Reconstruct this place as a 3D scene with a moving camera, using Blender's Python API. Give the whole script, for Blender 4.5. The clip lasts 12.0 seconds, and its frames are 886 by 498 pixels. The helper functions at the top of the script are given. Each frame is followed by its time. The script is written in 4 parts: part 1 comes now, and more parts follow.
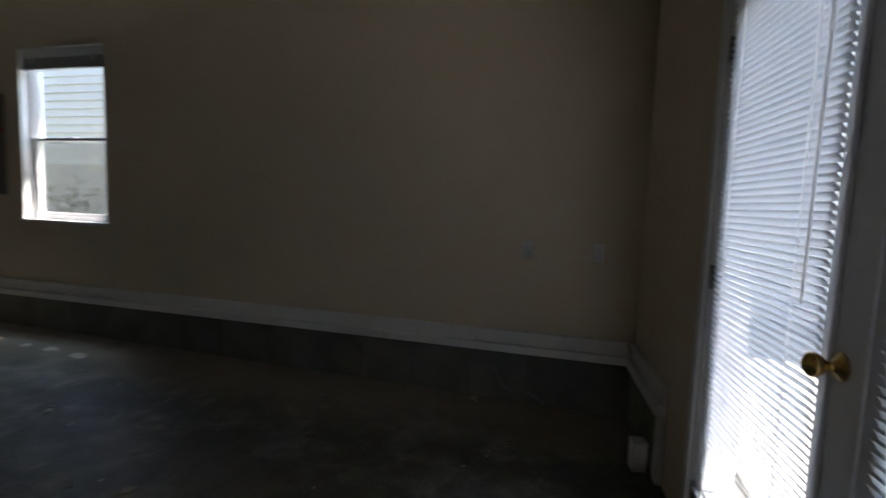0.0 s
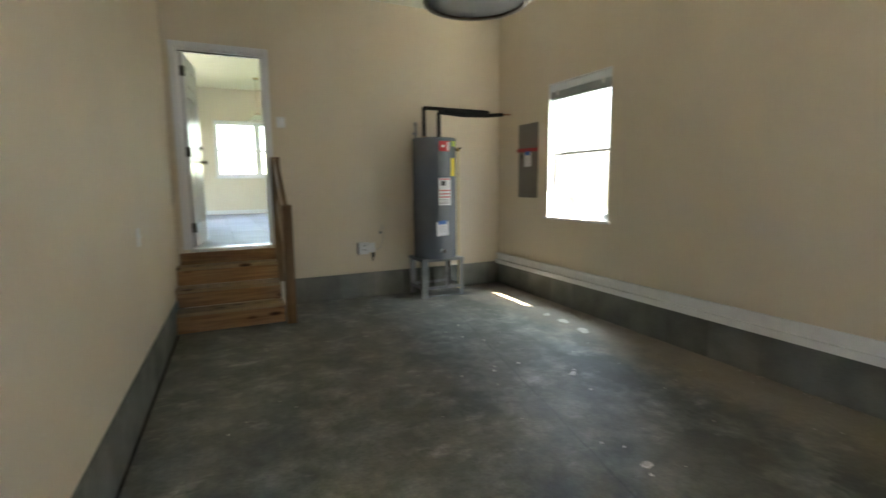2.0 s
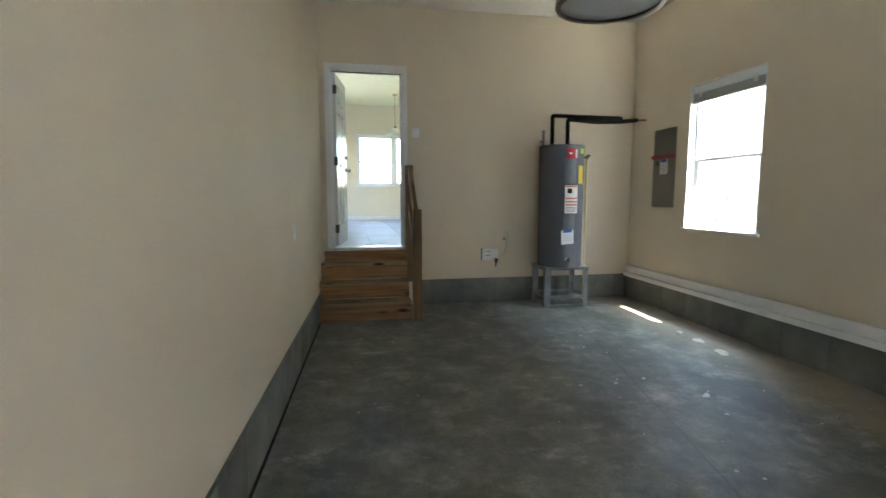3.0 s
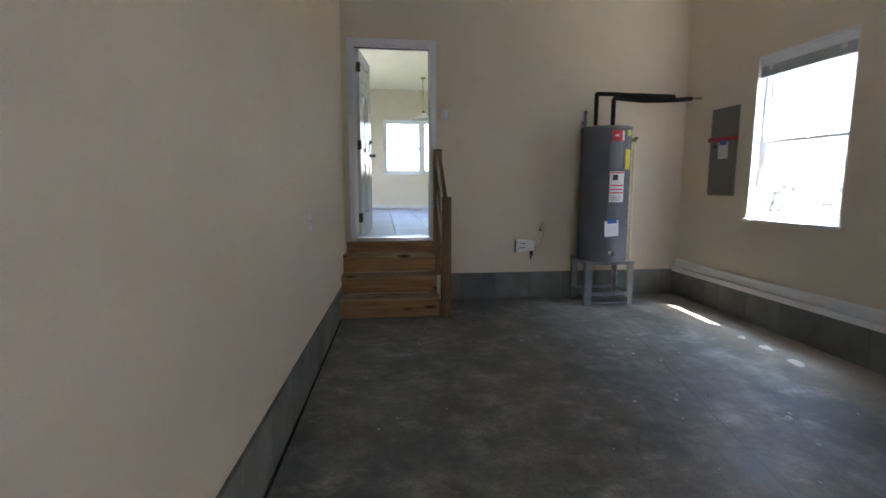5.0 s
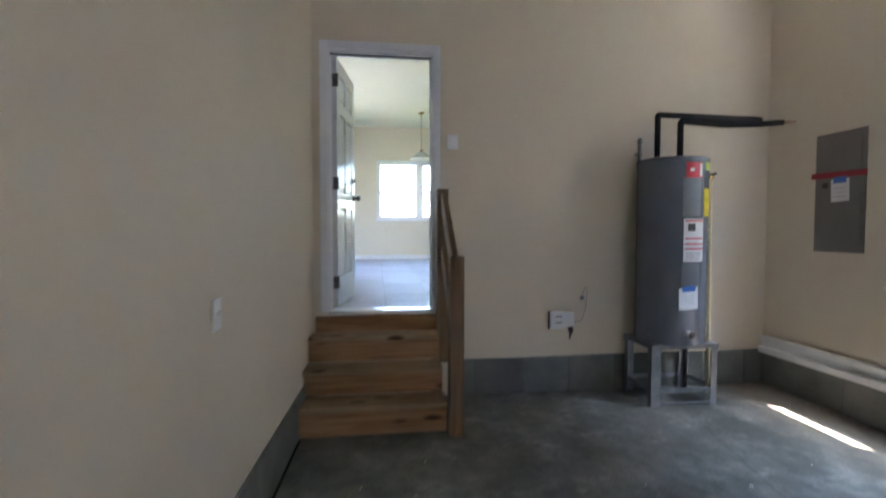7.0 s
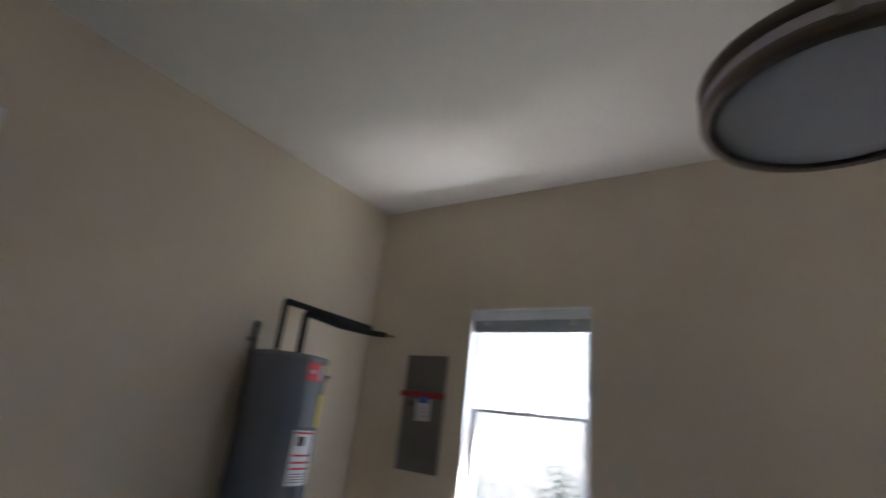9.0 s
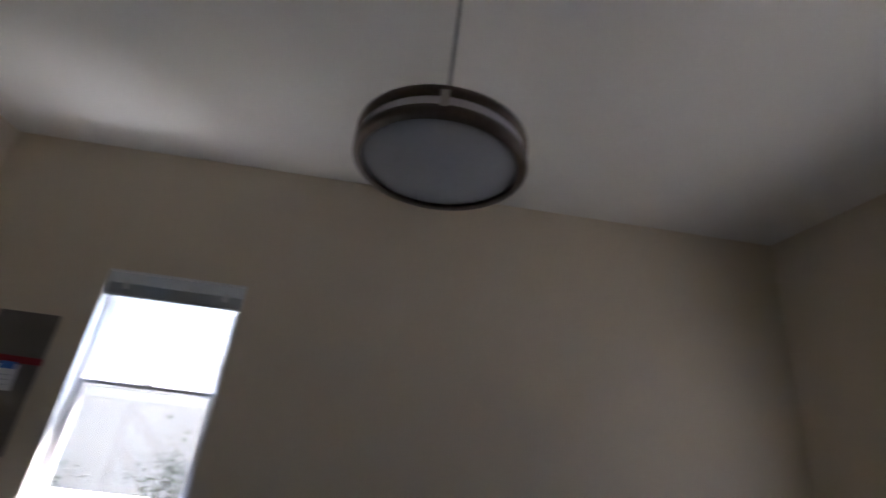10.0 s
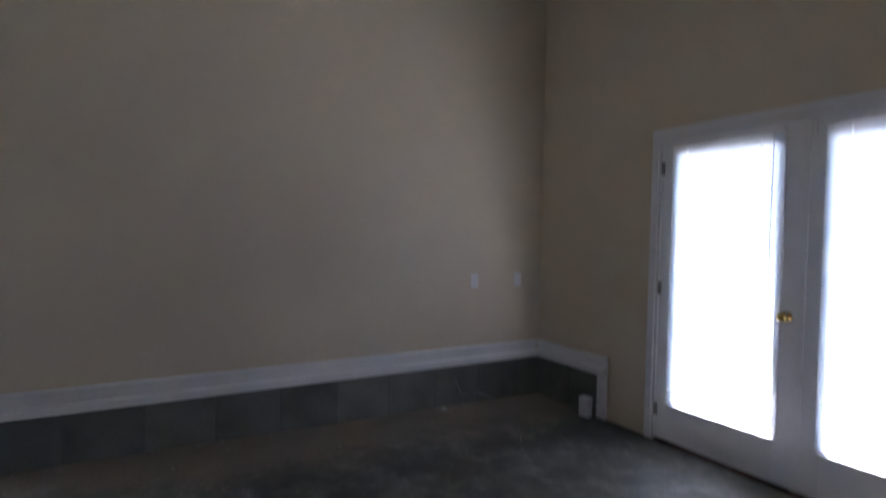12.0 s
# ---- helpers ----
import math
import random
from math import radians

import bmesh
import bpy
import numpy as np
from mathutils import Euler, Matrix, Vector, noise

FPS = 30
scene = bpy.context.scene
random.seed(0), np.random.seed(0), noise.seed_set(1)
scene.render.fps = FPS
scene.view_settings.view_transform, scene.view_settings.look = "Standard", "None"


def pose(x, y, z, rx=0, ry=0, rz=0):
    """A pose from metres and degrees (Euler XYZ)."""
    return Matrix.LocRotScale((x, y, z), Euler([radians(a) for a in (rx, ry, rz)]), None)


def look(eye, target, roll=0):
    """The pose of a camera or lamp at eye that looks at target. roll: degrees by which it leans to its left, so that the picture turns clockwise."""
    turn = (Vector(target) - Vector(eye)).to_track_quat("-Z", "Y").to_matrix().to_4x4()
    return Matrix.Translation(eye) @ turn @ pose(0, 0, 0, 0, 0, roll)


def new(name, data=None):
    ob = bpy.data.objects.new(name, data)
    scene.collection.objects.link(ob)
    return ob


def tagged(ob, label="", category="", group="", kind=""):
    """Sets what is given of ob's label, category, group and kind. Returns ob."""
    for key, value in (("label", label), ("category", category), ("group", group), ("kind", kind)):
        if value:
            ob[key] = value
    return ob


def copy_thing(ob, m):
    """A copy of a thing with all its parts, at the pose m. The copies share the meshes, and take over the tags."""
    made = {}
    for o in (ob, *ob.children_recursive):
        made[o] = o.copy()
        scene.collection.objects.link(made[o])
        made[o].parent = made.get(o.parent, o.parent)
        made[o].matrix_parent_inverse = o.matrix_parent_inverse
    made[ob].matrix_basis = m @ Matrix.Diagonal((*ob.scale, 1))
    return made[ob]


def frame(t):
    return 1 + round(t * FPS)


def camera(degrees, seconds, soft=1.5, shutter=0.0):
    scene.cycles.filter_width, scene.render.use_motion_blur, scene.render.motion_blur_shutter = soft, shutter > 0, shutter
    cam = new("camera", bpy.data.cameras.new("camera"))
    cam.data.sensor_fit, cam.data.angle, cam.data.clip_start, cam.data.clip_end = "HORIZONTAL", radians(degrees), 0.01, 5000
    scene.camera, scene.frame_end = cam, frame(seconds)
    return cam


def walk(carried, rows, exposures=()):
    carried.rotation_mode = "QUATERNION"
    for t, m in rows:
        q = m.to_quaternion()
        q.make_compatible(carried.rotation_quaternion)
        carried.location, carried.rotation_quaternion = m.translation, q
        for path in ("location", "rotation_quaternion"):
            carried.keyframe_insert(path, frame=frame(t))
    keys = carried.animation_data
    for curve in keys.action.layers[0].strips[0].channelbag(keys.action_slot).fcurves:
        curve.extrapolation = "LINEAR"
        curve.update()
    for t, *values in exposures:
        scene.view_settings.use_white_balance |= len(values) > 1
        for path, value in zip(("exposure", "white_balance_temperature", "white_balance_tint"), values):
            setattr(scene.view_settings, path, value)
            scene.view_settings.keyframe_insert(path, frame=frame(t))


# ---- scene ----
cam = camera(85.1, 12.0, shutter=0.5)
PATH = [
    (0, (0.739, 0.186, 1.24), (2.66, 0.711, 1.05), 2.1),
    (0.5, (0.63, 0.124, 1.279), (2.384, 1.066, 1.087), 1.6),
    (1, (0.515, 0.266, 1.291), (2.021, 1.566, 1.086), 0.6),
    (1.5, (0.395, 0.364, 1.352), (1.608, 1.933, 1.093), -0.1),
    (2, (0.426, 0.384, 1.355), (1.27, 2.177, 1.086), -0.6),
    (2.5, (0.404, 0.349, 1.321), (0.956, 2.257, 1.087), -0.6),
    (3, (0.402, 0.295, 1.303), (0.765, 2.249, 1.084), -0),
    (3.2, (0.427, 0.32, 1.317), (0.749, 2.281, 1.096), 0.1),
    (4.8, (0.435, 0.653, 1.289), (0.71, 2.619, 1.054), -1.1),
    (5, (0.442, 0.72, 1.28), (0.693, 2.686, 1.016), 0.1),
    (5.5, (0.46, 1.041, 1.241), (0.643, 3.017, 0.993), -0.1),
    (6, (0.43, 1.379, 1.21), (0.567, 3.358, 0.963), -0),
    (6.5, (0.476, 1.743, 1.255), (0.599, 3.726, 1.025), -0.6),
    (6.7, (0.503, 1.908, 1.279), (0.662, 3.893, 1.089), -0.4),
    (8.3, (0.706, 3.077, 1.615), (1.714, 4.715, 2.146), 3.1),
    (8.5, (0.665, 3.062, 1.609), (1.807, 4.602, 2.178), 4.7),
    (9, (0.578, 2.989, 1.584), (2.129, 4.066, 2.243), 6.5),
    (9.3, (0.611, 3.076, 1.558), (2.354, 3.77, 2.252), 6.7),
    (9.5, (0.598, 2.996, 1.542), (2.4, 3.47, 2.267), 7.7),
    (10, (0.426, 2.838, 1.455), (2.259, 2.712, 2.246), 6.7),
    (10.5, (0.384, 2.709, 1.478), (2.168, 2.193, 2.221), 6.8),
    (11, (0.462, 2.641, 1.451), (2.2, 1.895, 2.1), 5.9),
    (11.5, (0.356, 2.611, 1.377), (2.155, 1.823, 1.757), 5.7),
    (12, (0.467, 2.6, 1.337), (2.236, 1.667, 1.279), 1.2),
]
EXPOSURES = [
    (0.0, 2.05, 6700, 16), (0.5, 2.4, 7500, 17), (1.0, 3.8, 7700, 11), (1.5, 4.25, 7700, 9), (2.0, 4.6, 7600, 10), (2.5, 4.67, 7250, 9),
    (3.0, 4.65, 6850, 11), (5.0, 4.3, 6500, 21), (5.5, 4.32, 6400, 21), (6.0, 4.32, 6400, 21), (6.5, 4.58, 6200, 20), (8.5, 4.15, 6300, 22), (9.5, 3.4, 6350, 21), (10.0, 3.3, 6200, 25),
    (10.5, 3.45, 6100, 27), (11.0, 3.65, 6000, 28), (11.5, 3.75, 6000, 27), (12.0, 3.75, 5800, 24),
]
walk(cam, [(t, look(eye, target, roll)) for t, eye, target, roll in PATH], EXPOSURES)

# ---- world and light ----
SUN_WAY = Vector((-0.33, 0.46, -1.0)).normalized()
world = bpy.data.worlds.new("sky")
scene.world = world
world.use_nodes = True
_n = world.node_tree.nodes
_sky = _n.new("ShaderNodeTexSky")
_sky.sky_type = "NISHITA"
_sky.sun_disc = False
_sky.sun_elevation = math.asin(-SUN_WAY.z)
_sky.sun_rotation = math.atan2(-SUN_WAY.x, -SUN_WAY.y)
_n["Background"].inputs["Strength"].default_value = 0.15
world.node_tree.links.new(_sky.outputs["Color"], _n["Background"].inputs["Color"])
_sun = bpy.data.lights.new("sun", "SUN")
_sun.energy, _sun.angle, _sun.color = 5.0, radians(0.53), (1.0, 0.95, 0.87)
sun = new("sun", _sun)
sun.matrix_world = look((0, 0, 0), SUN_WAY)


# added lamp outside above the window, strengthens the sky's light coming in
_area = bpy.data.lights.new("window_sky_fill", "AREA")
_area.shape, _area.size, _area.size_y, _area.energy, _area.color = "RECTANGLE", 0.94, 0.5, 13.5, (0.58, 0.78, 1.0)
window_sky_fill = new("window_sky_fill", _area)
window_sky_fill.matrix_world = look((4.34, 4.43, 3.0), (3.3, 4.43, 1.0))
# added lamp outside: imitates sunlight thrown up through the same window from the ground
_up = bpy.data.lights.new("ceiling_bounce_fill", "AREA")
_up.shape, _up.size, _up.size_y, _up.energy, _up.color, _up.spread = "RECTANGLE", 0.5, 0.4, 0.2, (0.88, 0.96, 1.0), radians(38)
ceiling_bounce_fill = new("ceiling_bounce_fill", _up)
ceiling_bounce_fill.matrix_world = look((4.50, 3.72, 0.35), (3.58, 4.86, 3.43))


# ---- materials ----
def mat_base(name, rough=0.6, metal=0.0, spec=0.5):
    m = bpy.data.materials.new(name)
    m.use_nodes = True
    b = m.node_tree.nodes["Principled BSDF"]
    b.inputs["Roughness"].default_value = rough
    b.inputs["Metallic"].default_value = metal
    b.inputs["Specular IOR Level"].default_value = spec
    return m, m.node_tree.nodes, m.node_tree.links, b


def ramp(nodes, stops):
    r = nodes.new("ShaderNodeValToRGB")
    r.color_ramp.elements[0].position, r.color_ramp.elements[0].color = stops[0][0], (*stops[0][1], 1)
    r.color_ramp.elements[1].position, r.color_ramp.elements[1].color = stops[-1][0], (*stops[-1][1], 1)
    for p, c in stops[1:-1]:
        e = r.color_ramp.elements.new(p)
        e.color = (*c, 1)
    return r


def noise_tex(nodes, links, scale, detail=4, rough=0.55, stretch=(1, 1, 1), offset=(0, 0, 0)):
    c = nodes.new("ShaderNodeTexCoord")
    mp = nodes.new("ShaderNodeMapping")
    mp.inputs["Scale"].default_value = stretch
    mp.inputs["Location"].default_value = offset
    links.new(c.outputs["Object"], mp.inputs["Vector"])
    n = nodes.new("ShaderNodeTexNoise")
    n.inputs["Scale"].default_value, n.inputs["Detail"].default_value, n.inputs["Roughness"].default_value = scale, detail, rough
    links.new(mp.outputs["Vector"], n.inputs["Vector"])
    return n


def bump(nodes, links, height, bsdf, strength, distance):
    b = nodes.new("ShaderNodeBump")
    b.inputs["Strength"].default_value, b.inputs["Distance"].default_value = strength, distance
    links.new(height, b.inputs["Height"])
    links.new(b.outputs["Normal"], bsdf.inputs["Normal"])


def mix(nodes, links, kind, fac, a, b):
    x = nodes.new("ShaderNodeMix")
    x.data_type, x.blend_type = "RGBA", kind
    for sock, v in ((x.inputs[0], fac), (x.inputs[6], a), (x.inputs[7], b)):
        if isinstance(v, bpy.types.NodeSocket):
            links.new(v, sock)
        else:
            sock.default_value = v
    return x.outputs[2]


def speckled(name, dark, light, scale=3.0, fine=60.0, rough=0.6, metal=0.0, relief=0.15, depth=0.002, vary=0.0, spec=0.5):
    """A surface with cloudy and fine variation between two colours, and fine relief."""
    m, n, l, b = mat_base(name, rough, metal, spec)
    big, small = noise_tex(n, l, scale), noise_tex(n, l, fine, 3)
    add = n.new("ShaderNodeMath")
    add.operation = "MULTIPLY_ADD"
    add.inputs[1].default_value = 0.35
    l.new(small.outputs["Fac"], add.inputs[0])
    sub = n.new("ShaderNodeMath")
    sub.operation = "MULTIPLY"
    sub.inputs[1].default_value = 0.65
    l.new(big.outputs["Fac"], sub.inputs[0])
    l.new(sub.outputs[0], add.inputs[2])
    r = ramp(n, [(0.32, dark), (0.68, light)])
    l.new(add.outputs[0], r.inputs["Fac"])
    color = r.outputs["Color"]
    if vary:
        info = n.new("ShaderNodeObjectInfo")
        rr = ramp(n, [(0, (1 - vary,) * 3), (1, (1 + vary,) * 3)])
        l.new(info.outputs["Random"], rr.inputs["Fac"])
        color = mix(n, l, "MULTIPLY", 1.0, color, rr.outputs["Color"])
    l.new(color, b.inputs["Base Color"])
    bump(n, l, small.outputs["Fac"], b, relief, depth)
    return m


def wood(name, dark, light, axis=0):
    """Pine boards with long grain and knots."""
    m, n, l, b = mat_base(name, 0.65, 0, 0.3)
    st = [14, 14, 14]
    st[axis] = 0.9
    info = n.new("ShaderNodeObjectInfo")
    grain = noise_tex(n, l, 2.2, 6, 0.6, st)
    c = n.new("ShaderNodeTexCoord")
    ks = [6.0, 9.0, 9.0]
    ks[axis] = 3.0
    mp = n.new("ShaderNodeMapping")
    mp.inputs["Scale"].default_value = ks
    sh = n.new("ShaderNodeVectorMath")
    sh.operation = "ADD"
    l.new(c.outputs["Object"], mp.inputs["Vector"])
    l.new(mp.outputs["Vector"], sh.inputs[0])
    l.new(info.outputs["Random"], sh.inputs[1])
    v = n.new("ShaderNodeTexVoronoi")
    v.inputs["Scale"].default_value = 1.0
    l.new(sh.outputs[0], v.inputs["Vector"])
    r = ramp(n, [(0.3, dark), (0.5, tuple((a + q) / 2 for a, q in zip(dark, light))), (0.72, light)])
    l.new(grain.outputs["Fac"], r.inputs["Fac"])
    k = ramp(n, [(0.07, (0.13, 0.08, 0.055)), (0.15, (0.42, 0.32, 0.25)), (0.24, (1, 1, 1))])
    l.new(v.outputs["Distance"], k.inputs["Fac"])
    rr = ramp(n, [(0, (0.8, 0.78, 0.76)), (1, (1.1, 1.1, 1.1))])
    l.new(info.outputs["Random"], rr.inputs["Fac"])
    col = mix(n, l, "MULTIPLY", 1.0, r.outputs["Color"], k.outputs["Color"])
    col = mix(n, l, "MULTIPLY", 1.0, col, rr.outputs["Color"])
    l.new(col, b.inputs["Base Color"])
    bump(n, l, grain.outputs["Fac"], b, 0.3, 0.002)
    return m


def floor_concrete():
    """Worn slab: cloudy greys, brown dirt patches, pale plaster smears, one hairline crack."""
    m, n, l, b = mat_base("garage_concrete", 0.5, 0, 0.6)
    big, mid, fine = noise_tex(n, l, 0.9, 5, 0.6), noise_tex(n, l, 4.5, 6, 0.62, offset=(3, 1, 0)), noise_tex(n, l, 70, 3)
    r = ramp(n, [(0.32, (0.062, 0.067, 0.056)), (0.5, (0.126, 0.132, 0.114)), (0.66, (0.215, 0.22, 0.195))])
    l.new(mid.outputs["Fac"], r.inputs["Fac"])
    brown = ramp(n, [(0.48, (0, 0, 0)), (0.64, (1, 1, 1))])
    l.new(big.outputs["Fac"], brown.inputs["Fac"])
    bf = n.new("ShaderNodeMath")
    bf.operation = "MULTIPLY"
    bf.inputs[1].default_value = 0.5
    l.new(brown.outputs["Color"], bf.inputs[0])
    col = mix(n, l, "MIX", bf.outputs[0], r.outputs["Color"], (0.165, 0.145, 0.115, 1))
    smear = noise_tex(n, l, 2.6, 7, 0.7, (1, 1.7, 1), (7, 2, 0))
    sr = ramp(n, [(0.58, (0, 0, 0)), (0.70, (0.6, 0.6, 0.6))])
    l.new(smear.outputs["Fac"], sr.inputs["Fac"])
    col = mix(n, l, "MIX", sr.outputs["Color"], col, (0.36, 0.345, 0.31, 1))
    dk = noise_tex(n, l, 1.7, 6, 0.7, (1.3, 1, 1), (1, 9, 0))
    dr = ramp(n, [(0.46, (1, 1, 1)), (0.56, (0.70, 0.70, 0.67)), (0.72, (0.44, 0.44, 0.41))])
    l.new(dk.outputs["Fac"], dr.inputs["Fac"])
    col = mix(n, l, "MULTIPLY", 1.0, col, dr.outputs["Color"])
    mott = noise_tex(n, l, 13, 8, 0.7, (1, 1, 1), (5, 4, 0))
    mr = ramp(n, [(0.32, (0.73, 0.74, 0.73)), (0.5, (1, 1, 1)), (0.68, (1.28, 1.26, 1.23))])
    l.new(mott.outputs["Fac"], mr.inputs["Fac"])
    col = mix(n, l, "MULTIPLY", 1.0, col, mr.outputs["Color"])
    # dark damp blotches in a band beside the dust
    cb = n.new("ShaderNodeTexCoord")
    sb = n.new("ShaderNodeSeparateXYZ")
    l.new(cb.outputs["Object"], sb.inputs[0])
    band = n.new("ShaderNodeMapRange")
    band.interpolation_type = "SMOOTHSTEP"
    band.inputs["From Min"].default_value, band.inputs["From Max"].default_value = 2.2, 3.0
    l.new(sb.outputs["X"], band.inputs["Value"])
    damp = noise_tex(n, l, 2.3, 7, 0.68, (1, 0.8, 1), (2, 6, 0))
    dmr = ramp(n, [(0.47, (0, 0, 0)), (0.56, (0.85, 0.85, 0.85))])
    l.new(damp.outputs["Fac"], dmr.inputs["Fac"])
    dmf = n.new("ShaderNodeMath")
    dmf.operation = "MULTIPLY"
    l.new(dmr.outputs["Color"], dmf.inputs[0])
    l.new(band.outputs["Result"], dmf.inputs[1])
    col = mix(n, l, "MIX", dmf.outputs[0], col, (0.04, 0.043, 0.035, 1))
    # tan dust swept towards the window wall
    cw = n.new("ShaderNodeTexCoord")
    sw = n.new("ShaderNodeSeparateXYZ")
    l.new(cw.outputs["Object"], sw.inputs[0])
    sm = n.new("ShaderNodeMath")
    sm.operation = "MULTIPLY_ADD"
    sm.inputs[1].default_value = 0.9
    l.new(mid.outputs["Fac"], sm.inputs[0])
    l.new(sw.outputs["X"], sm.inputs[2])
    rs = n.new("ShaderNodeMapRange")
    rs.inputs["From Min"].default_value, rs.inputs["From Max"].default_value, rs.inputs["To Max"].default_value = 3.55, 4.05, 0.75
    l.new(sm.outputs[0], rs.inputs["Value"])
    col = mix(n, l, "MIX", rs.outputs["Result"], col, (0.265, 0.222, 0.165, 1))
    fr = ramp(n, [(0.25, (0.78, 0.78, 0.78)), (0.75, (1.2, 1.2, 1.2))])
    l.new(fine.outputs["Fac"], fr.inputs["Fac"])
    col = mix(n, l, "MULTIPLY", 1.0, col, fr.outputs["Color"])
    # hairline crack along x = 1.65 + 0.215 y, wandering a little
    c = n.new("ShaderNodeTexCoord")
    s = n.new("ShaderNodeSeparateXYZ")
    l.new(c.outputs["Object"], s.inputs[0])

    def op(kind, a, q):
        o = n.new("ShaderNodeMath")
        o.operation = kind
        for sock, v in zip(o.inputs, (a, q)):
            if isinstance(v, bpy.types.NodeSocket):
                l.new(v, sock)
            elif v is not None:
                sock.default_value = v
        return o.outputs[0]

    wander = op("MULTIPLY", op("SUBTRACT", mid.outputs["Fac"], 0.5), 0.05)
    away = op("ABSOLUTE", op("ADD", op("SUBTRACT", s.outputs["X"], op("ADD", op("MULTIPLY", s.outputs["Y"], 0.215), 1.652)), wander), None)
    cr = ramp(n, [(0.003, (0.6, 0.6, 0.6)), (0.009, (1, 1, 1))])
    l.new(away, cr.inputs["Fac"])
    col = mix(n, l, "MULTIPLY", 1.0, col, cr.outputs["Color"])
    l.new(col, b.inputs["Base Color"])
    rg = ramp(n, [(0.32, (0.43,) * 3), (0.5, (0.52,) * 3), (0.68, (0.66,) * 3)])
    l.new(mid.outputs["Fac"], rg.inputs["Fac"])
    l.new(rg.outputs["Color"], b.inputs["Roughness"])
    bump(n, l, fine.outputs["Fac"], b, 0.25, 0.003)
    return m


def glass_pane(name, tint=(1, 1, 1)):
    m = bpy.data.materials.new(name)
    m.use_nodes = True
    n, l = m.node_tree.nodes, m.node_tree.links
    n.remove(n["Principled BSDF"])
    tr, gl, mx = n.new("ShaderNodeBsdfTransparent"), n.new("ShaderNodeBsdfGlossy"), n.new("ShaderNodeMixShader")
    tr.inputs["Color"].default_value = (*tint, 1)
    gl.inputs["Roughness"].default_value = 0.02
    mx.inputs[0].default_value = 0.05
    l.new(tr.outputs[0], mx.inputs[1])
    l.new(gl.outputs[0], mx.inputs[2])
    l.new(mx.outputs[0], n["Material Output"].inputs["Surface"])
    return m


def thin_plastic(name, color, through_color, share):
    """White slats or cloth that let some light through."""
    m = bpy.data.materials.new(name)
    m.use_nodes = True
    n, l = m.node_tree.nodes, m.node_tree.links
    b = n["Principled BSDF"]
    b.inputs["Base Color"].default_value = (*color, 1)
    b.inputs["Roughness"].default_value = 0.5
    t, mx = n.new("ShaderNodeBsdfTranslucent"), n.new("ShaderNodeMixShader")
    t.inputs["Color"].default_value = (*through_color, 1)
    mx.inputs[0].default_value = share
    l.new(b.outputs[0], mx.inputs[1])
    l.new(t.outputs[0], mx.inputs[2])
    l.new(mx.outputs[0], n["Material Output"].inputs["Surface"])
    return m


WALL = speckled("cream_wall_paint", (0.64, 0.555, 0.43), (0.70, 0.61, 0.475), 1.1, 170, 0.68, 0, 0.12, 0.0015, spec=0.3)
HOUSE_WALL = speckled("cream_room_paint", (0.66, 0.59, 0.47), (0.71, 0.64, 0.51), 1.1, 170, 0.7, 0, 0.1, 0.0015, spec=0.25)
CEIL = speckled("ceiling_paint", (0.72, 0.695, 0.63), (0.78, 0.755, 0.69), 1.3, 120, 0.85, 0, 0.3, 0.002, spec=0.2)
WHITE = speckled("white_gloss_paint", (0.74, 0.74, 0.75), (0.81, 0.81, 0.82), 2, 40, 0.35, 0, 0.03, 0.001)
TRIM = speckled("white_trim_paint", (0.68, 0.68, 0.67), (0.79, 0.79, 0.78), 4, 60, 0.45, 0, 0.08, 0.001)
VINYL = speckled("white_vinyl", (0.78, 0.78, 0.79), (0.83, 0.83, 0.84), 2, 30, 0.4, 0, 0.02, 0.001)
BLOCK = speckled("concrete_block", (0.115, 0.122, 0.108), (0.225, 0.232, 0.210), 3.5, 110, 0.9, 0, 0.6, 0.004, vary=0.16, spec=0.15)
MORTAR = speckled("mortar", (0.12, 0.12, 0.115), (0.19, 0.19, 0.185), 5, 120, 0.95, 0, 0.5, 0.003, spec=0.1)
FLOOR = floor_concrete()
CRUMB = speckled("plaster_crumbs", (0.40, 0.37, 0.32), (0.60, 0.56, 0.50), 30, 200, 0.9)
DIRT = speckled("dirty_joint", (0.02, 0.018, 0.016), (0.05, 0.045, 0.04), 8, 90, 0.95, spec=0.1)
PINE = wood("pine_along_x", (0.20, 0.095, 0.042), (0.42, 0.245, 0.12), 0)
PINE_T = wood("weathered_pine_along_x", (0.25, 0.165, 0.09), (0.45, 0.32, 0.19), 0)
PINE_Z = wood("pine_along_z", (0.13, 0.076, 0.04), (0.27, 0.17, 0.09), 2)
PINE_Y = wood("pine_along_y", (0.16, 0.09, 0.045), (0.33, 0.21, 0.11), 1)
TANK = speckled("grey_tank_enamel", (0.17, 0.185, 0.21), (0.21, 0.225, 0.25), 2, 60, 0.24, 0.15, 0.03, 0.001)
TANK_DARK = speckled("grey_panel_enamel", (0.13, 0.14, 0.15), (0.16, 0.17, 0.18), 3, 60, 0.4, 0.15, 0.03)
GALV = speckled("galvanised_steel", (0.19, 0.20, 0.21), (0.33, 0.34, 0.35), 12, 90, 0.38, 0.85, 0.08, 0.001)
FOAM = speckled("black_pipe_foam", (0.010, 0.010, 0.011), (0.022, 0.022, 0.024), 8, 120, 0.9, 0, 0.4, 0.003, spec=0.2)
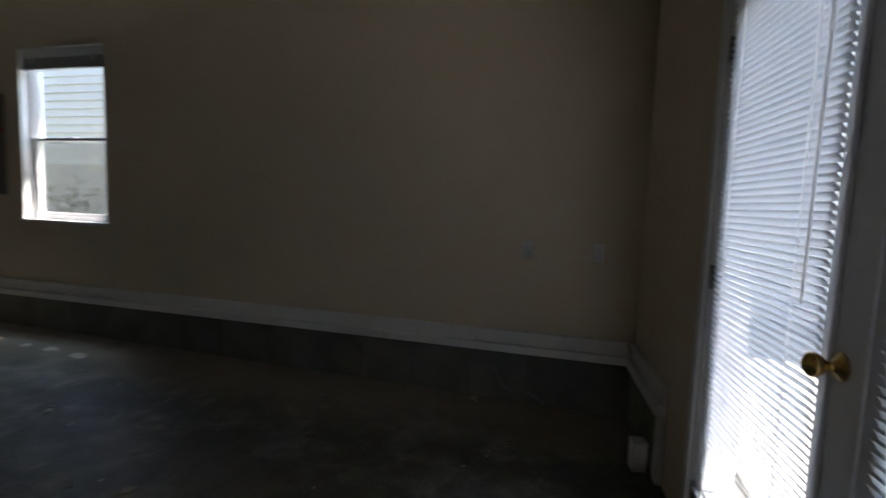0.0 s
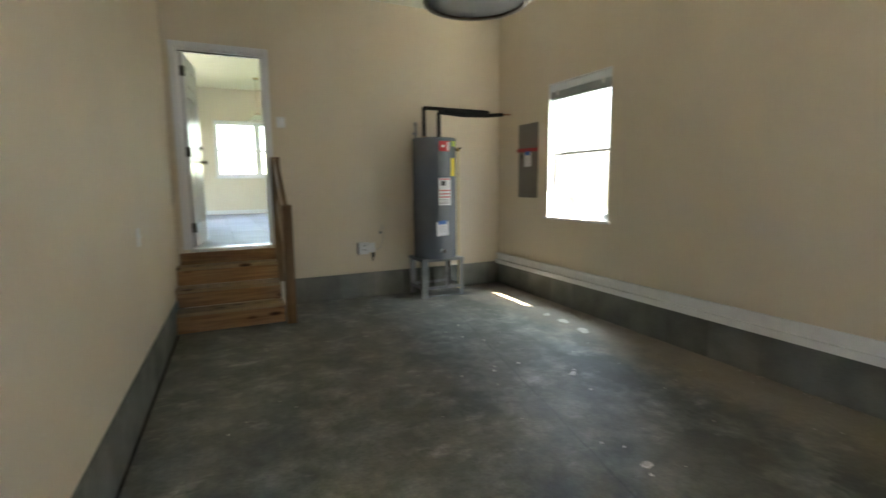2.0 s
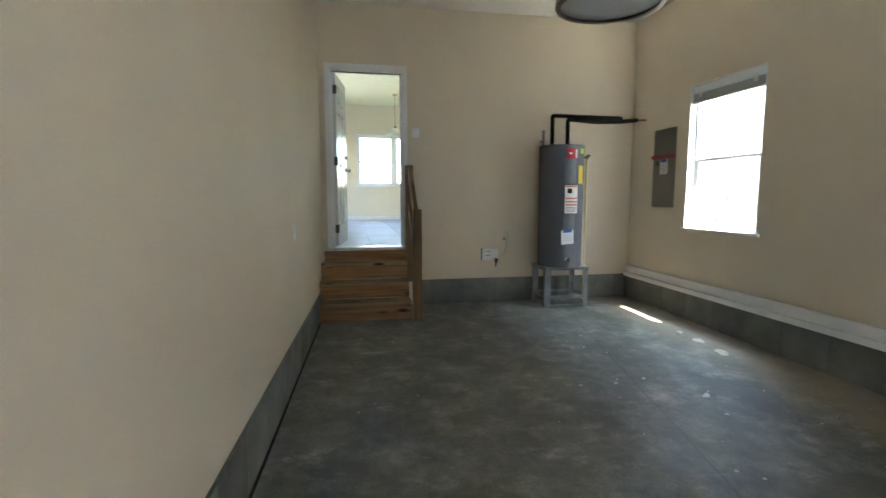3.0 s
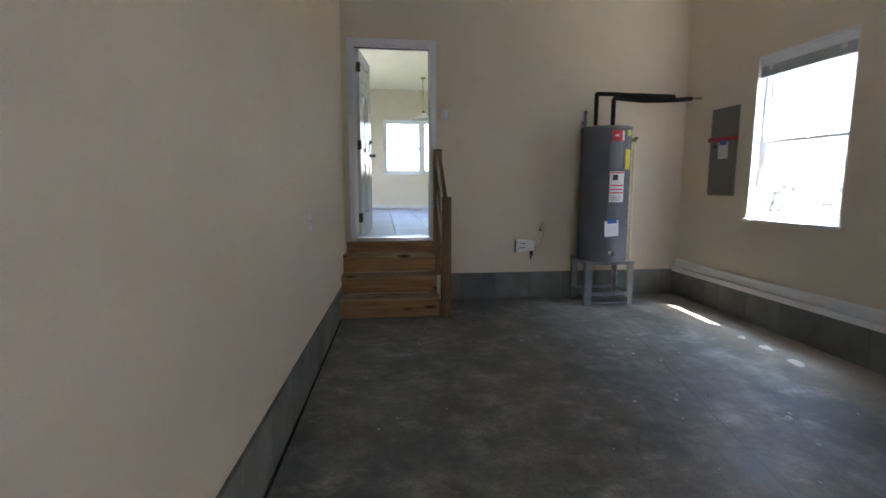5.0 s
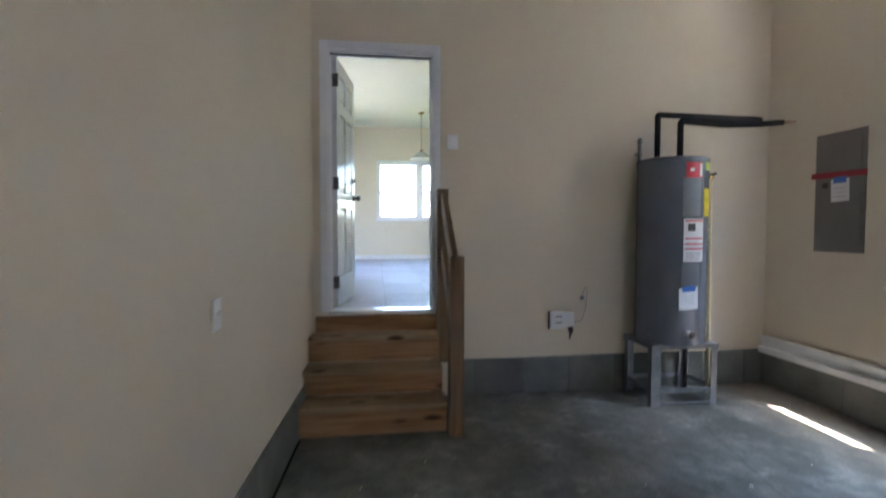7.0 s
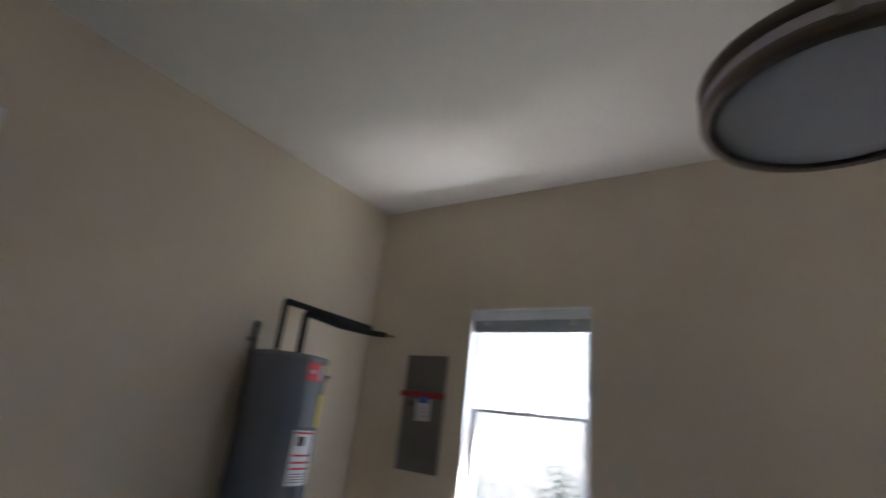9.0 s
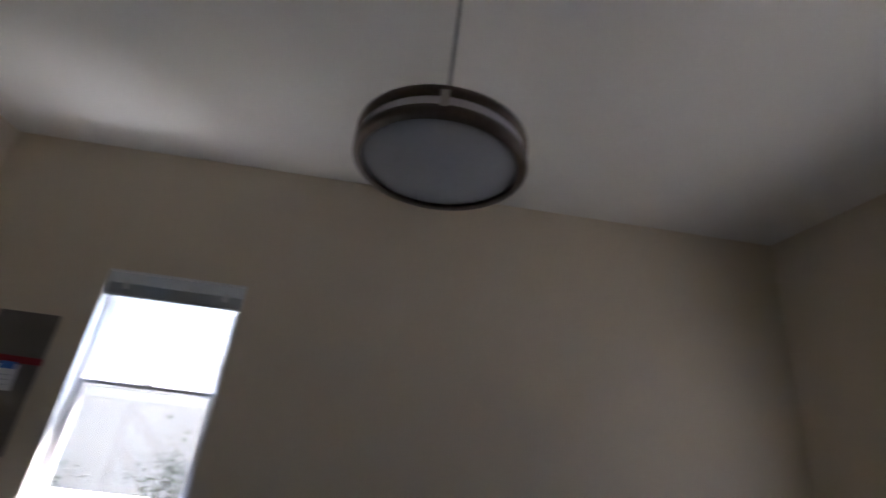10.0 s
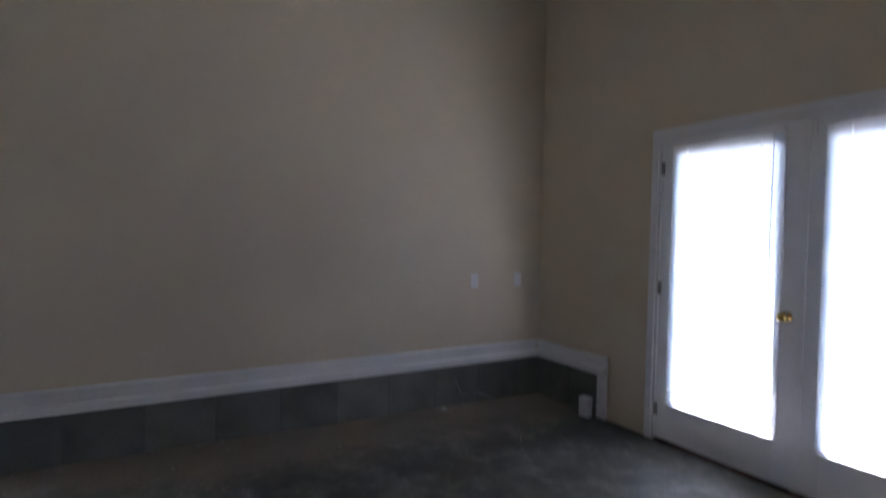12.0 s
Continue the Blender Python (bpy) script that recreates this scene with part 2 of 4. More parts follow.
COPPER = speckled("dull_copper", (0.30, 0.17, 0.10), (0.45, 0.27, 0.17), 9, 60, 0.45, 0.8)
BRASS = speckled("worn_brass", (0.42, 0.28, 0.09), (0.62, 0.43, 0.16), 12, 90, 0.22, 1.0, 0.03)
CPVC = speckled("yellowed_pipe", (0.62, 0.52, 0.28), (0.72, 0.62, 0.36), 5, 60, 0.45)
RED = speckled("red_print", (0.50, 0.02, 0.03), (0.60, 0.03, 0.04), 6, 60, 0.4)
RED_TAPE = speckled("red_tape", (0.28, 0.012, 0.02), (0.38, 0.02, 0.03), 6, 60, 0.35)
YELLOW = speckled("yellow_print", (0.72, 0.55, 0.02), (0.80, 0.62, 0.03), 6, 60, 0.5)
GREEN = speckled("green_print", (0.35, 0.45, 0.05), (0.42, 0.52, 0.08), 6, 60, 0.5)
BLUE = speckled("blue_tape", (0.03, 0.12, 0.42), (0.05, 0.17, 0.50), 6, 60, 0.5)
PAPER = speckled("white_paper", (0.70, 0.70, 0.69), (0.77, 0.77, 0.76), 6, 80, 0.7)
INK = speckled("black_ink", (0.02, 0.02, 0.02), (0.035, 0.035, 0.035), 6, 60, 0.6)
PANEL = speckled("taupe_panel_enamel", (0.155, 0.138, 0.118), (0.19, 0.17, 0.148), 2.5, 80, 0.45, 0.1, 0.04)
PLATE = speckled("white_plate_plastic", (0.70, 0.70, 0.70), (0.77, 0.77, 0.77), 6, 60, 0.4)
DARK = speckled("dark_plastic", (0.03, 0.027, 0.025), (0.05, 0.045, 0.042), 8, 60, 0.5)
BRONZE = speckled("oiled_bronze", (0.13, 0.10, 0.08), (0.2, 0.16, 0.13), 6, 60, 0.36, 0.85, 0.03)
NICKEL = speckled("brushed_nickel", (0.46, 0.44, 0.41), (0.6, 0.58, 0.55), 8, 90, 0.28, 0.95, 0.03)
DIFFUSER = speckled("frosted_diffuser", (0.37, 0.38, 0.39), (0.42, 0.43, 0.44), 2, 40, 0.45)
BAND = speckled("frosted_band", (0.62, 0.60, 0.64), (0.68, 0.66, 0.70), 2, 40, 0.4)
HINGE = speckled("steel_hinge", (0.20, 0.20, 0.20), (0.30, 0.30, 0.30), 8, 60, 0.4, 0.8)
TILE = speckled("pale_floor_tile", (0.36, 0.355, 0.39), (0.45, 0.445, 0.475), 2.5, 40, 0.5, 0, 0.08, 0.001, vary=0.08)
GROUT = speckled("grout", (0.20, 0.19, 0.18), (0.28, 0.27, 0.25), 8, 80, 0.9)
SLAT = thin_plastic("white_blind_slat", (0.80, 0.81, 0.83), (0.80, 0.84, 0.89), 0.42)
SILL = speckled("glossy_sill_paint", (0.76, 0.76, 0.77), (0.81, 0.81, 0.82), 2, 40, 0.16, 0, 0.03, 0.001, spec=0.9)
# Darker slat grey holds the shade of the backlit stack in its colour.
STACK_D = speckled("shaded_slat_edges", (0.46, 0.49, 0.50), (0.54, 0.57, 0.58), 3, 60, 0.5)
HOUSE_CEIL_PAINT = speckled("warm_room_ceiling_paint", (0.67, 0.65, 0.50), (0.72, 0.70, 0.55), 1.3, 120, 0.85, 0, 0.2, 0.002, spec=0.2)
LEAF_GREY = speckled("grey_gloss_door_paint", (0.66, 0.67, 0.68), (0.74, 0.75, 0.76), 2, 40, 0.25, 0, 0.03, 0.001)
HINGE_DARK = speckled("dark_steel_hinge", (0.07, 0.068, 0.065), (0.13, 0.125, 0.12), 8, 60, 0.5, 0.4)
STACK = speckled("white_stacked_slats", (0.68, 0.72, 0.74), (0.76, 0.80, 0.82), 3, 60, 0.5)
# Cords made very translucent to imitate light shining through the slats' cord holes.
CORD = thin_plastic("white_cord", (0.85, 0.86, 0.88), (0.95, 0.96, 0.98), 0.85)
SHADE = thin_plastic("frosted_glass_shade", (0.85, 0.84, 0.80), (0.9, 0.88, 0.82), 0.5)
GLASS = glass_pane("clear_glass", (0.96, 0.98, 0.97))
SCREEN = bpy.data.materials.new("insect_screen")
SCREEN.use_nodes = True
_sn, _sl = SCREEN.node_tree.nodes, SCREEN.node_tree.links
_st, _sm = _sn.new("ShaderNodeBsdfTransparent"), _sn.new("ShaderNodeMixShader")
_sn["Principled BSDF"].inputs["Base Color"].default_value = (0.10, 0.10, 0.105, 1)
_sn["Principled BSDF"].inputs["Roughness"].default_value = 0.7
_sm.inputs[0].default_value = 0.22
_sl.new(_st.outputs[0], _sm.inputs[1])
_sl.new(_sn["Principled BSDF"].outputs[0], _sm.inputs[2])
_sl.new(_sm.outputs[0], _sn["Material Output"].inputs["Surface"])
SIDING = speckled("white_vinyl_siding", (0.76, 0.75, 0.72), (0.83, 0.82, 0.79), 1.5, 40, 0.5, 0, 0.05, 0.001, vary=0.03)
STUCCO = speckled("pale_render", (0.66, 0.65, 0.63), (0.74, 0.73, 0.71), 1.2, 60, 0.9, 0, 0.4, 0.004)
GRASS = speckled("lawn", (0.045, 0.075, 0.02), (0.11, 0.14, 0.045), 0.8, 40, 0.9, 0, 0.6, 0.03, spec=0.1)
LEAF = speckled("shrub_leaf", (0.13, 0.16, 0.11), (0.22, 0.25, 0.18), 8, 40, 0.6, vary=0.2)
BARK = speckled("bark", (0.06, 0.045, 0.035), (0.13, 0.10, 0.075), 8, 60, 0.9)
FAR_SIDING = speckled("grey_siding", (0.34, 0.36, 0.36), (0.42, 0.44, 0.44), 0.8, 30, 0.8, 0, 0.2, 0.003)
DRIVE = speckled("pale_driveway", (0.34, 0.335, 0.325), (0.44, 0.435, 0.42), 0.9, 60, 0.85, 0, 0.3, 0.003)
SHINGLE = speckled("roof_shingle", (0.06, 0.058, 0.055), (0.11, 0.105, 0.10), 5, 80, 0.9)


# ---- mesh helpers ----
def bm_box(x0, y0, z0, x1, y1, z1, bevel=0.0, bm=None, m=None):
    bm = bm or bmesh.new()
    vs = bmesh.ops.create_cube(bm, size=1)["verts"]
    for v in vs:
        v.co = Vector((x0 + (v.co.x + 0.5) * (x1 - x0), y0 + (v.co.y + 0.5) * (y1 - y0), z0 + (v.co.z + 0.5) * (z1 - z0)))
    if bevel:
        es = list({e for v in vs for e in v.link_edges})
        vs = list({v for f in bmesh.ops.bevel(bm, geom=es, offset=bevel, segments=2, affect="EDGES", profile=0.6)["faces"] for v in f.verts})
    if m is not None:
        bmesh.ops.transform(bm, matrix=m, verts=vs)
    return bm


def lathe(profile, steps=24, bm=None, m=None):
    """A turned body from (radius, height) pairs about z."""
    bm = bm or bmesh.new()
    rings = []
    for r, z in profile:
        rings.append([bm.verts.new((r * math.cos(2 * math.pi * k / steps), r * math.sin(2 * math.pi * k / steps), z)) for k in range(steps)] if r > 1e-6 else [bm.verts.new((0, 0, z))])
    for a, b in zip(rings, rings[1:]):
        for k in range(steps):
            q = (k + 1) % steps
            if len(a) > 1 and len(b) > 1:
                bm.faces.new((a[k], a[q], b[q], b[k]))
            elif len(a) > 1:
                bm.faces.new((a[k], a[q], b[0]))
            elif len(b) > 1:
                bm.faces.new((a[0], b[q], b[k]))
    vs = [v for ring in rings for v in ring]
    if m is not None:
        bmesh.ops.transform(bm, matrix=m, verts=vs)
    for f in bm.faces:
        f.smooth = True
    return bm


def tube(points, radius, steps=10, bm=None):
    """A round pipe along points, with ends closed."""
    bm = bm or bmesh.new()
    pts = [Vector(p) for p in points]
    rings, side = [], None
    for k, p in enumerate(pts):
        way = ((pts[min(k + 1, len(pts) - 1)] - p).normalized() + (p - pts[max(k - 1, 0)]).normalized()).normalized()
        if side is None:
            side = way.orthogonal().normalized()
        side = (side - way * side.dot(way)).normalized()
        up = way.cross(side)
        r = radius[k] if isinstance(radius, (list, tuple)) else radius
        rings.append([bm.verts.new(p + r * (math.cos(2 * math.pi * j / steps) * side + math.sin(2 * math.pi * j / steps) * up)) for j in range(steps)])
    for a, b in zip(rings, rings[1:]):
        for j in range(steps):
            f = bm.faces.new((a[j], a[(j + 1) % steps], b[(j + 1) % steps], b[j]))
            f.smooth = True
    bm.faces.new(rings[0][::-1])
    bm.faces.new(rings[-1])
    return bm


def bend(points, radius, steps=5):
    """Rounds the corners of a polyline."""
    pts = [Vector(p) for p in points]
    out = [pts[0]]
    for a, b, c in zip(pts, pts[1:], pts[2:]):
        p, q = b + (a - b).normalized() * radius, b + (c - b).normalized() * radius
        for k in range(steps + 1):
            s = k / steps
            out.append((1 - s) ** 2 * p + 2 * s * (1 - s) * b + s * s * q)
    return out + [pts[-1]]


def sheet(mesh_name, bm, material):
    bmesh.ops.recalc_face_normals(bm, faces=bm.faces)
    me = bpy.data.meshes.new(mesh_name)
    bm.to_mesh(me)
    bm.free()
    me.materials.append(material)
    return me


def part(name, bm, material, parent=None, label="", at=None):
    """Links a bmesh as one mesh object under a thing or part."""
    ob = new(name, sheet(name, bm, material))
    if parent is not None:
        ob.parent = parent
    if at is not None:
        ob.matrix_local = at
    if label:
        ob["label"] = label
    return ob


def shared(name, mesh, parent, at):
    ob = new(name, mesh)
    ob.parent = parent
    ob.matrix_local = at
    return ob


def thing(name, label, category, at=None, group="", kind=""):
    ob = new(name)
    ob.empty_display_size = 0.1
    if at is not None:
        ob.matrix_local = at
    return tagged(ob, label, category, group, kind)


def structure(name, bm, material, label, category):
    return tagged(part(name, bm, material), label, category, kind="structure")


# ---- plan ----
W, NEAR, FAR, CEILING = 3.91, -0.215, 6.0, 3.43      # right wall, near wall, far wall, ceiling
THICK = 0.15
CURB = 0.27                                            # top of the block curb
HOUSE_Z, HOUSE_FAR, HOUSE_CEIL = 0.70, 12.7, 3.53      # room behind the house door


def slab(y):
    """Height of the garage slab, which falls towards the glass doors."""
    return -0.0115 * (FAR - y)


WIN = (3.98, 4.945, 0.963, 2.442)                      # window opening: y0, y1, z0, z1
DOOR = (0.165, 0.992, 0.70, 2.72)                      # house door opening: x0, x1, z0, z1
FD = (1.01, 2.76, 2.05)                             # glass doors opening: x0, x1, top

ASKEW = Matrix.Translation((W, NEAR, 0)) @ pose(0, 0, 0, 0, 0, 4.9) @ Matrix.Translation((-W, -NEAR, 0))   # the glass-door wall is out of square

# ---- walls, floors, ceilings ----
LEFT = pose(0.05, FAR, 0, 0, 0, -2.46) @ Matrix.Translation((0, -FAR, 0))    # the plain wall stands a little askew
bm = bm_box(-THICK, NEAR - 0.6, -0.4, 0, FAR + 0.12, CEILING + 0.3)
structure("wall_left", bm, WALL, "cream painted plaster wall above a block curb", "wall").matrix_local = LEFT

bm = bm_box(W, NEAR - THICK, -0.4, W + THICK, WIN[0], CEILING + 0.3)
bm_box(W, WIN[1], -0.4, W + THICK, FAR + 0.13, CEILING + 0.3, bm=bm)
bm_box(W, WIN[0], -0.4, W + THICK, WIN[1], WIN[2], bm=bm)
bm_box(W, WIN[0], WIN[3], W + THICK, WIN[1], CEILING + 0.3, bm=bm)
structure("wall_right", bm, WALL, "cream painted plaster wall with one window", "wall")

bm = bm_box(-0.05, FAR, -0.4, DOOR[0], FAR + 0.13, CEILING + 0.3)
bm_box(DOOR[1], FAR, -0.4, W, FAR + 0.13, CEILING + 0.3, bm=bm)
bm_box(DOOR[0], FAR, -0.4, DOOR[1], FAR + 0.13, DOOR[2] - 0.03, bm=bm)
bm_box(DOOR[0], FAR, DOOR[3], DOOR[1], FAR + 0.13, CEILING + 0.3, bm=bm)
structure("wall_far", bm, WALL, "cream painted plaster wall with a door up into the house", "wall")

bm = bm_box(-0.6, NEAR - THICK, -0.4, FD[0], NEAR, CEILING + 0.3)
bm_box(FD[1], NEAR - THICK, -0.4, W + 0.02, NEAR, CEILING + 0.3, bm=bm)
bm_box(FD[0], NEAR - THICK, FD[2], FD[1], NEAR, CEILING + 0.3, bm=bm)
bm_box(FD[0], NEAR - THICK, -0.4, FD[1], NEAR, slab(NEAR) - 0.012, bm=bm)
structure("wall_near", bm, WALL, "cream painted plaster wall with a pair of glass doors", "wall").matrix_local = ASKEW

structure("ceiling", bm_box(-0.3, NEAR - 0.45, CEILING, W, FAR, CEILING + 0.25), CEIL, "white textured flat garage ceiling", "ceiling")
# Unseen roof; its overhangs are sized to cut sun at window and doors.
bm = bm_box(-0.5, NEAR - 1.65, CEILING + 0.3, W + THICK + 0.61, 13.4, CEILING + 0.55)
structure("roof", bm, SHINGLE, "unseen dark shingle roof, overhangs sized to shade doors and window", "roof")

bm = bmesh.new()
nx, ny, FLOOR_Y = 26, 44, NEAR - 0.42
grid = [[bm.verts.new((-0.3 + (W + 0.3) * a / nx, FLOOR_Y + (FAR - FLOOR_Y) * b / ny, slab(FLOOR_Y + (FAR - FLOOR_Y) * b / ny) + 0.004 * (noise.noise((a * 0.35, b * 0.35, 1.0))))) for b in range(ny + 1)] for a in range(nx + 1)]
for a in range(nx):
    for b in range(ny):
        bm.faces.new((grid[a][b], grid[a + 1][b], grid[a + 1][b + 1], grid[a][b + 1]))
for f in bm.faces:
    f.smooth = True
bm_box(-0.3, FLOOR_Y, -0.45, W, FAR, -0.12, bm=bm)
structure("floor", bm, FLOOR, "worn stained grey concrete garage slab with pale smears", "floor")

# room behind the house door
HX0, HX1 = -1.3, W
structure("floor_house", bm_box(HX0, FAR + 0.13, HOUSE_Z - 0.3, HX1, HOUSE_FAR, HOUSE_Z - 0.006), GROUT, "grey grout bed under pale floor tiles", "floor")
structure("ceiling_house", bm_box(HX0, FAR + 0.13, HOUSE_CEIL, HX1, HOUSE_FAR, HOUSE_CEIL + 0.18), HOUSE_CEIL_PAINT, "pale warm flat ceiling of the room beyond the door", "ceiling")
structure("wall_house_right", bm_box(HX1, FAR + 0.13, 0, HX1 + THICK, HOUSE_FAR, HOUSE_CEIL + 0.2), HOUSE_WALL, "cream painted room wall", "wall")
# Unseen wall; its wide opening is added to let daylight into the room.
bm = bm_box(HX0 - THICK, FAR + 0.13, 0, HX0, 8.8, HOUSE_CEIL + 0.2)
bm_box(HX0 - THICK, 10.8, 0, HX0, HOUSE_FAR, HOUSE_CEIL + 0.2, bm=bm)
bm_box(HX0 - THICK, 8.8, 0, HX0, 10.8, HOUSE_Z, bm=bm)
bm_box(HX0 - THICK, 8.8, HOUSE_Z + 2.05, HX0, 10.8, HOUSE_CEIL + 0.2, bm=bm)
structure("wall_house_left", bm, HOUSE_WALL, "cream painted room wall, unseen, with a wide opening added for light", "wall")
bm = bm_box(HX0, FAR + 0.13, 0, -THICK, FAR + 0.25, HOUSE_CEIL + 0.2)
structure("wall_house_near", bm, HOUSE_WALL, "cream painted room wall", "wall")
KW = (0.515, 2.385, 1.545, 2.83)
bm = bm_box(HX0, HOUSE_FAR, 0, KW[0], HOUSE_FAR + THICK, HOUSE_CEIL + 0.2)
bm_box(KW[1], HOUSE_FAR, 0, HX1, HOUSE_FAR + THICK, HOUSE_CEIL + 0.2, bm=bm)
bm_box(KW[0], HOUSE_FAR, 0, KW[1], HOUSE_FAR + THICK, KW[2], bm=bm)
bm_box(KW[0], HOUSE_FAR, KW[3], KW[1], HOUSE_FAR + THICK, HOUSE_CEIL + 0.2, bm=bm)
structure("wall_house_far", bm, HOUSE_WALL, "cream painted room wall with a double window", "wall")
structure("baseboard_house", bm_box(HX0, HOUSE_FAR - 0.015, HOUSE_Z, HX1, HOUSE_FAR, HOUSE_Z + 0.09, 0.004), TRIM, "white baseboard under the room window", "baseboard")

# ---- block curbs ----
def curb(name, x0, y0, x1, y1, inward, top, label, first=0.4):
    """A core of mortar with one course of blocks proud of it; inward: the way the face looks."""
    along = Vector((x1 - x0, y1 - y0, 0))
    length, d = along.length, along.normalized()
    n = Vector((*inward, 0))
    a, b = Vector((x0, y0, 0)), Vector((x1, y1, 0)) + n * 0.012
    core = bm_box(min(a.x, b.x), min(a.y, b.y), -0.15, max(a.x, b.x), max(a.y, b.y), top - 0.004)
    root = structure(name, core, MORTAR, label, "curb")
    s, k = -0.4 + first, 0
    while s < length - 0.02:
        lo, hi = max(s, 0.0) + 0.004, min(s + 0.4, length) - 0.004
        if hi - lo > 0.03:
            p, q = a + d * lo, a + d * hi + n * (0.016 + random.uniform(0, 0.003))
            blk = bm_box(min(p.x, q.x), min(p.y, q.y), -0.14, max(p.x, q.x), max(p.y, q.y), top, 0.004)
            part("block", blk, BLOCK, root)
        s += 0.4
    return root


curb("curb_right", W, NEAR, W, FAR, (-1, 0), CURB, "grey concrete block curb under the window wall", 0.25)
curb("curb_left", 0, NEAR - 0.42, 0, FAR, (1, 0), 0.265, "grey concrete block curb along the plain wall", 0.3).matrix_local = LEFT
curb("curb_far", 1.1, FAR, W - 0.02, FAR, (0, -1), 0.295, "grey concrete block curb below the house wall", 0.213)
curb("curb_near", 3.225, NEAR, W - 0.02, NEAR, (0, 1), CURB, "grey concrete block curb beside the glass doors", 0.3).matrix_local = ASKEW
bm = bm_box(0.0195, NEAR - 0.38, -0.12, 0.034, 5.30, 0.0)
for v in bm.verts:
    if v.co.z > -0.05:
        v.co.z = slab(v.co.y) + 0.004
structure("joint_left", bm, DIRT, "dark dirty gap between slab and curb", "joint").matrix_local = LEFT

# ---- white trim above the curb ----
def trim_run(name, x0, y0, x1, y1, inward, label):
    n = Vector((*inward, 0))
    a, b = Vector((x0, y0, 0)), Vector((x1, y1, 0))
    bm = bmesh.new()
    for lo, hi, out, bev in ((CURB + 0.001, CURB + 0.054, 0.056, 0.007), (CURB + 0.054, CURB + 0.112, 0.016, 0.003), (CURB + 0.112, CURB + 0.146, 0.034, 0.011)):
        q = b + n * out
        bm_box(min(a.x, q.x), min(a.y, q.y), lo, max(a.x, q.x), max(a.y, q.y), hi, bev, bm)
    return structure(name, bm, TRIM, label, "trim")


trim_run("trim_right", W, NEAR + 0.046, W, FAR, (-1, 0), "white stepped wooden trim above the block curb")
trim_run("trim_near", 3.14, NEAR, W, NEAR, (0, 1), "white stepped wooden trim ending in a short upright board").matrix_local = ASKEW
structure("trim_upright", bm_box(3.14, NEAR, slab(NEAR), 3.222, NEAR + 0.03, CURB, 0.005), TRIM, "short white upright trim board at the curb's end", "trim").matrix_local = ASKEW

# ---- window in the right wall ----
def window_unit(name, label, at, w, h, depth, cols=1, f=0.045, t=0.034, screen=False):
    """A double-hung vinyl window in local x (width), y (outwards), z (height); opening of w by h, sashes set back."""
    root = thing(name, label, "window", at, kind="structure")
    for nm, b in (("jamb", (0, 0, 0, 0.012, depth, h)), ("jamb", (w - 0.012, 0, 0, w, depth, h)), ("head_liner", (0.012, 0, h - 0.012, w - 0.012, depth, h))):
        part(nm, bm_box(*b), TRIM, root)
    part("window_sill", bm_box(-0.035, -0.022, -0.024, w + 0.035, depth - 0.05, 0.004, 0.006), SILL, root, "white painted sill board")
    each = (w - 0.024) / cols
    for c in range(cols):
        x0, x1 = 0.012 + c * each, 0.012 + (c + 1) * each
        y0 = depth - 0.07
        fr = bm_box(x0, y0, 0.004, x0 + f, depth, h - 0.012, 0.003)
        bm_box(x1 - f, y0, 0.004, x1, depth, h - 0.012, 0.003, fr)
        bm_box(x0 + f, y0, h - 0.012 - f, x1 - f, depth, h - 0.012, 0.003, fr)
        bm_box(x0 + f, y0, 0.004, x1 - f, depth, 0.004 + f, 0.003, fr)
        part("window_frame", fr, VINYL, root)
        mid = h * 0.476
        for nm, za, zb, yy in (("lower_sash", 0.004 + f, mid + 0.02, y0 + 0.004), ("upper_sash", mid - 0.018, h - 0.012 - f, y0 + 0.036)):
            sx0, sx1 = x0 + f, x1 - f
            sb = bm_box(sx0, yy, za, sx0 + t, yy + 0.028, zb, 0.003)
            bm_box(sx1 - t, yy, za, sx1, yy + 0.028, zb, 0.003, sb)
            bm_box(sx0 + t, yy, zb - t, sx1 - t, yy + 0.028, zb, 0.003, sb)
            bm_box(sx0 + t, yy, za, sx1 - t, yy + 0.028, za + t, 0.003, sb)
            sash = part(nm, sb, VINYL, root)
            pane = part("pane", bm_box(sx0 + t, yy + 0.012, za + t, sx1 - t, yy + 0.016, zb - t), GLASS, sash)
            pane.visible_shadow = False
            if nm == "lower_sash" and screen:
                net = part("insect_screen", bm_box(sx0, depth - 0.012, za, sx1, depth - 0.0105, zb), SCREEN, root, "fine grey insect screen")
                net.visible_shadow = False
            if nm == "lower_sash":
                part("sash_lock", bm_box((sx0 + sx1) / 2 - 0.03, yy - 0.012, zb - 0.002, (sx0 + sx1) / 2 + 0.03, yy + 0.02, zb + 0.012, 0.004), VINYL, sash)
    return root


window_unit("window_1", "white vinyl double-hung window with a deep sill", pose(W, WIN[1], WIN[2], 0, 0, -90), WIN[1] - WIN[0], WIN[3] - WIN[2], THICK, 1, 0.034, 0.028, True)
window_unit("window_2", "white double window of the room, washed out by daylight", pose(KW[0], HOUSE_FAR, KW[2]), KW[1] - KW[0], KW[3] - KW[2], THICK, 2, 0.036, 0.042)

# raised blind at the top of the window
blind = thing("raised_blind", "white mini blind pulled fully up under the window head", "blind", pose(W + 0.012, (WIN[0] + WIN[1]) / 2, WIN[3] - 0.045, 0, 0, -90))
hw = (WIN[1] - WIN[0]) / 2 - 0.016
part("headrail", bm_box(-hw, 0.006, -0.045, hw, 0.046, 0.030, 0.003), STACK, blind)
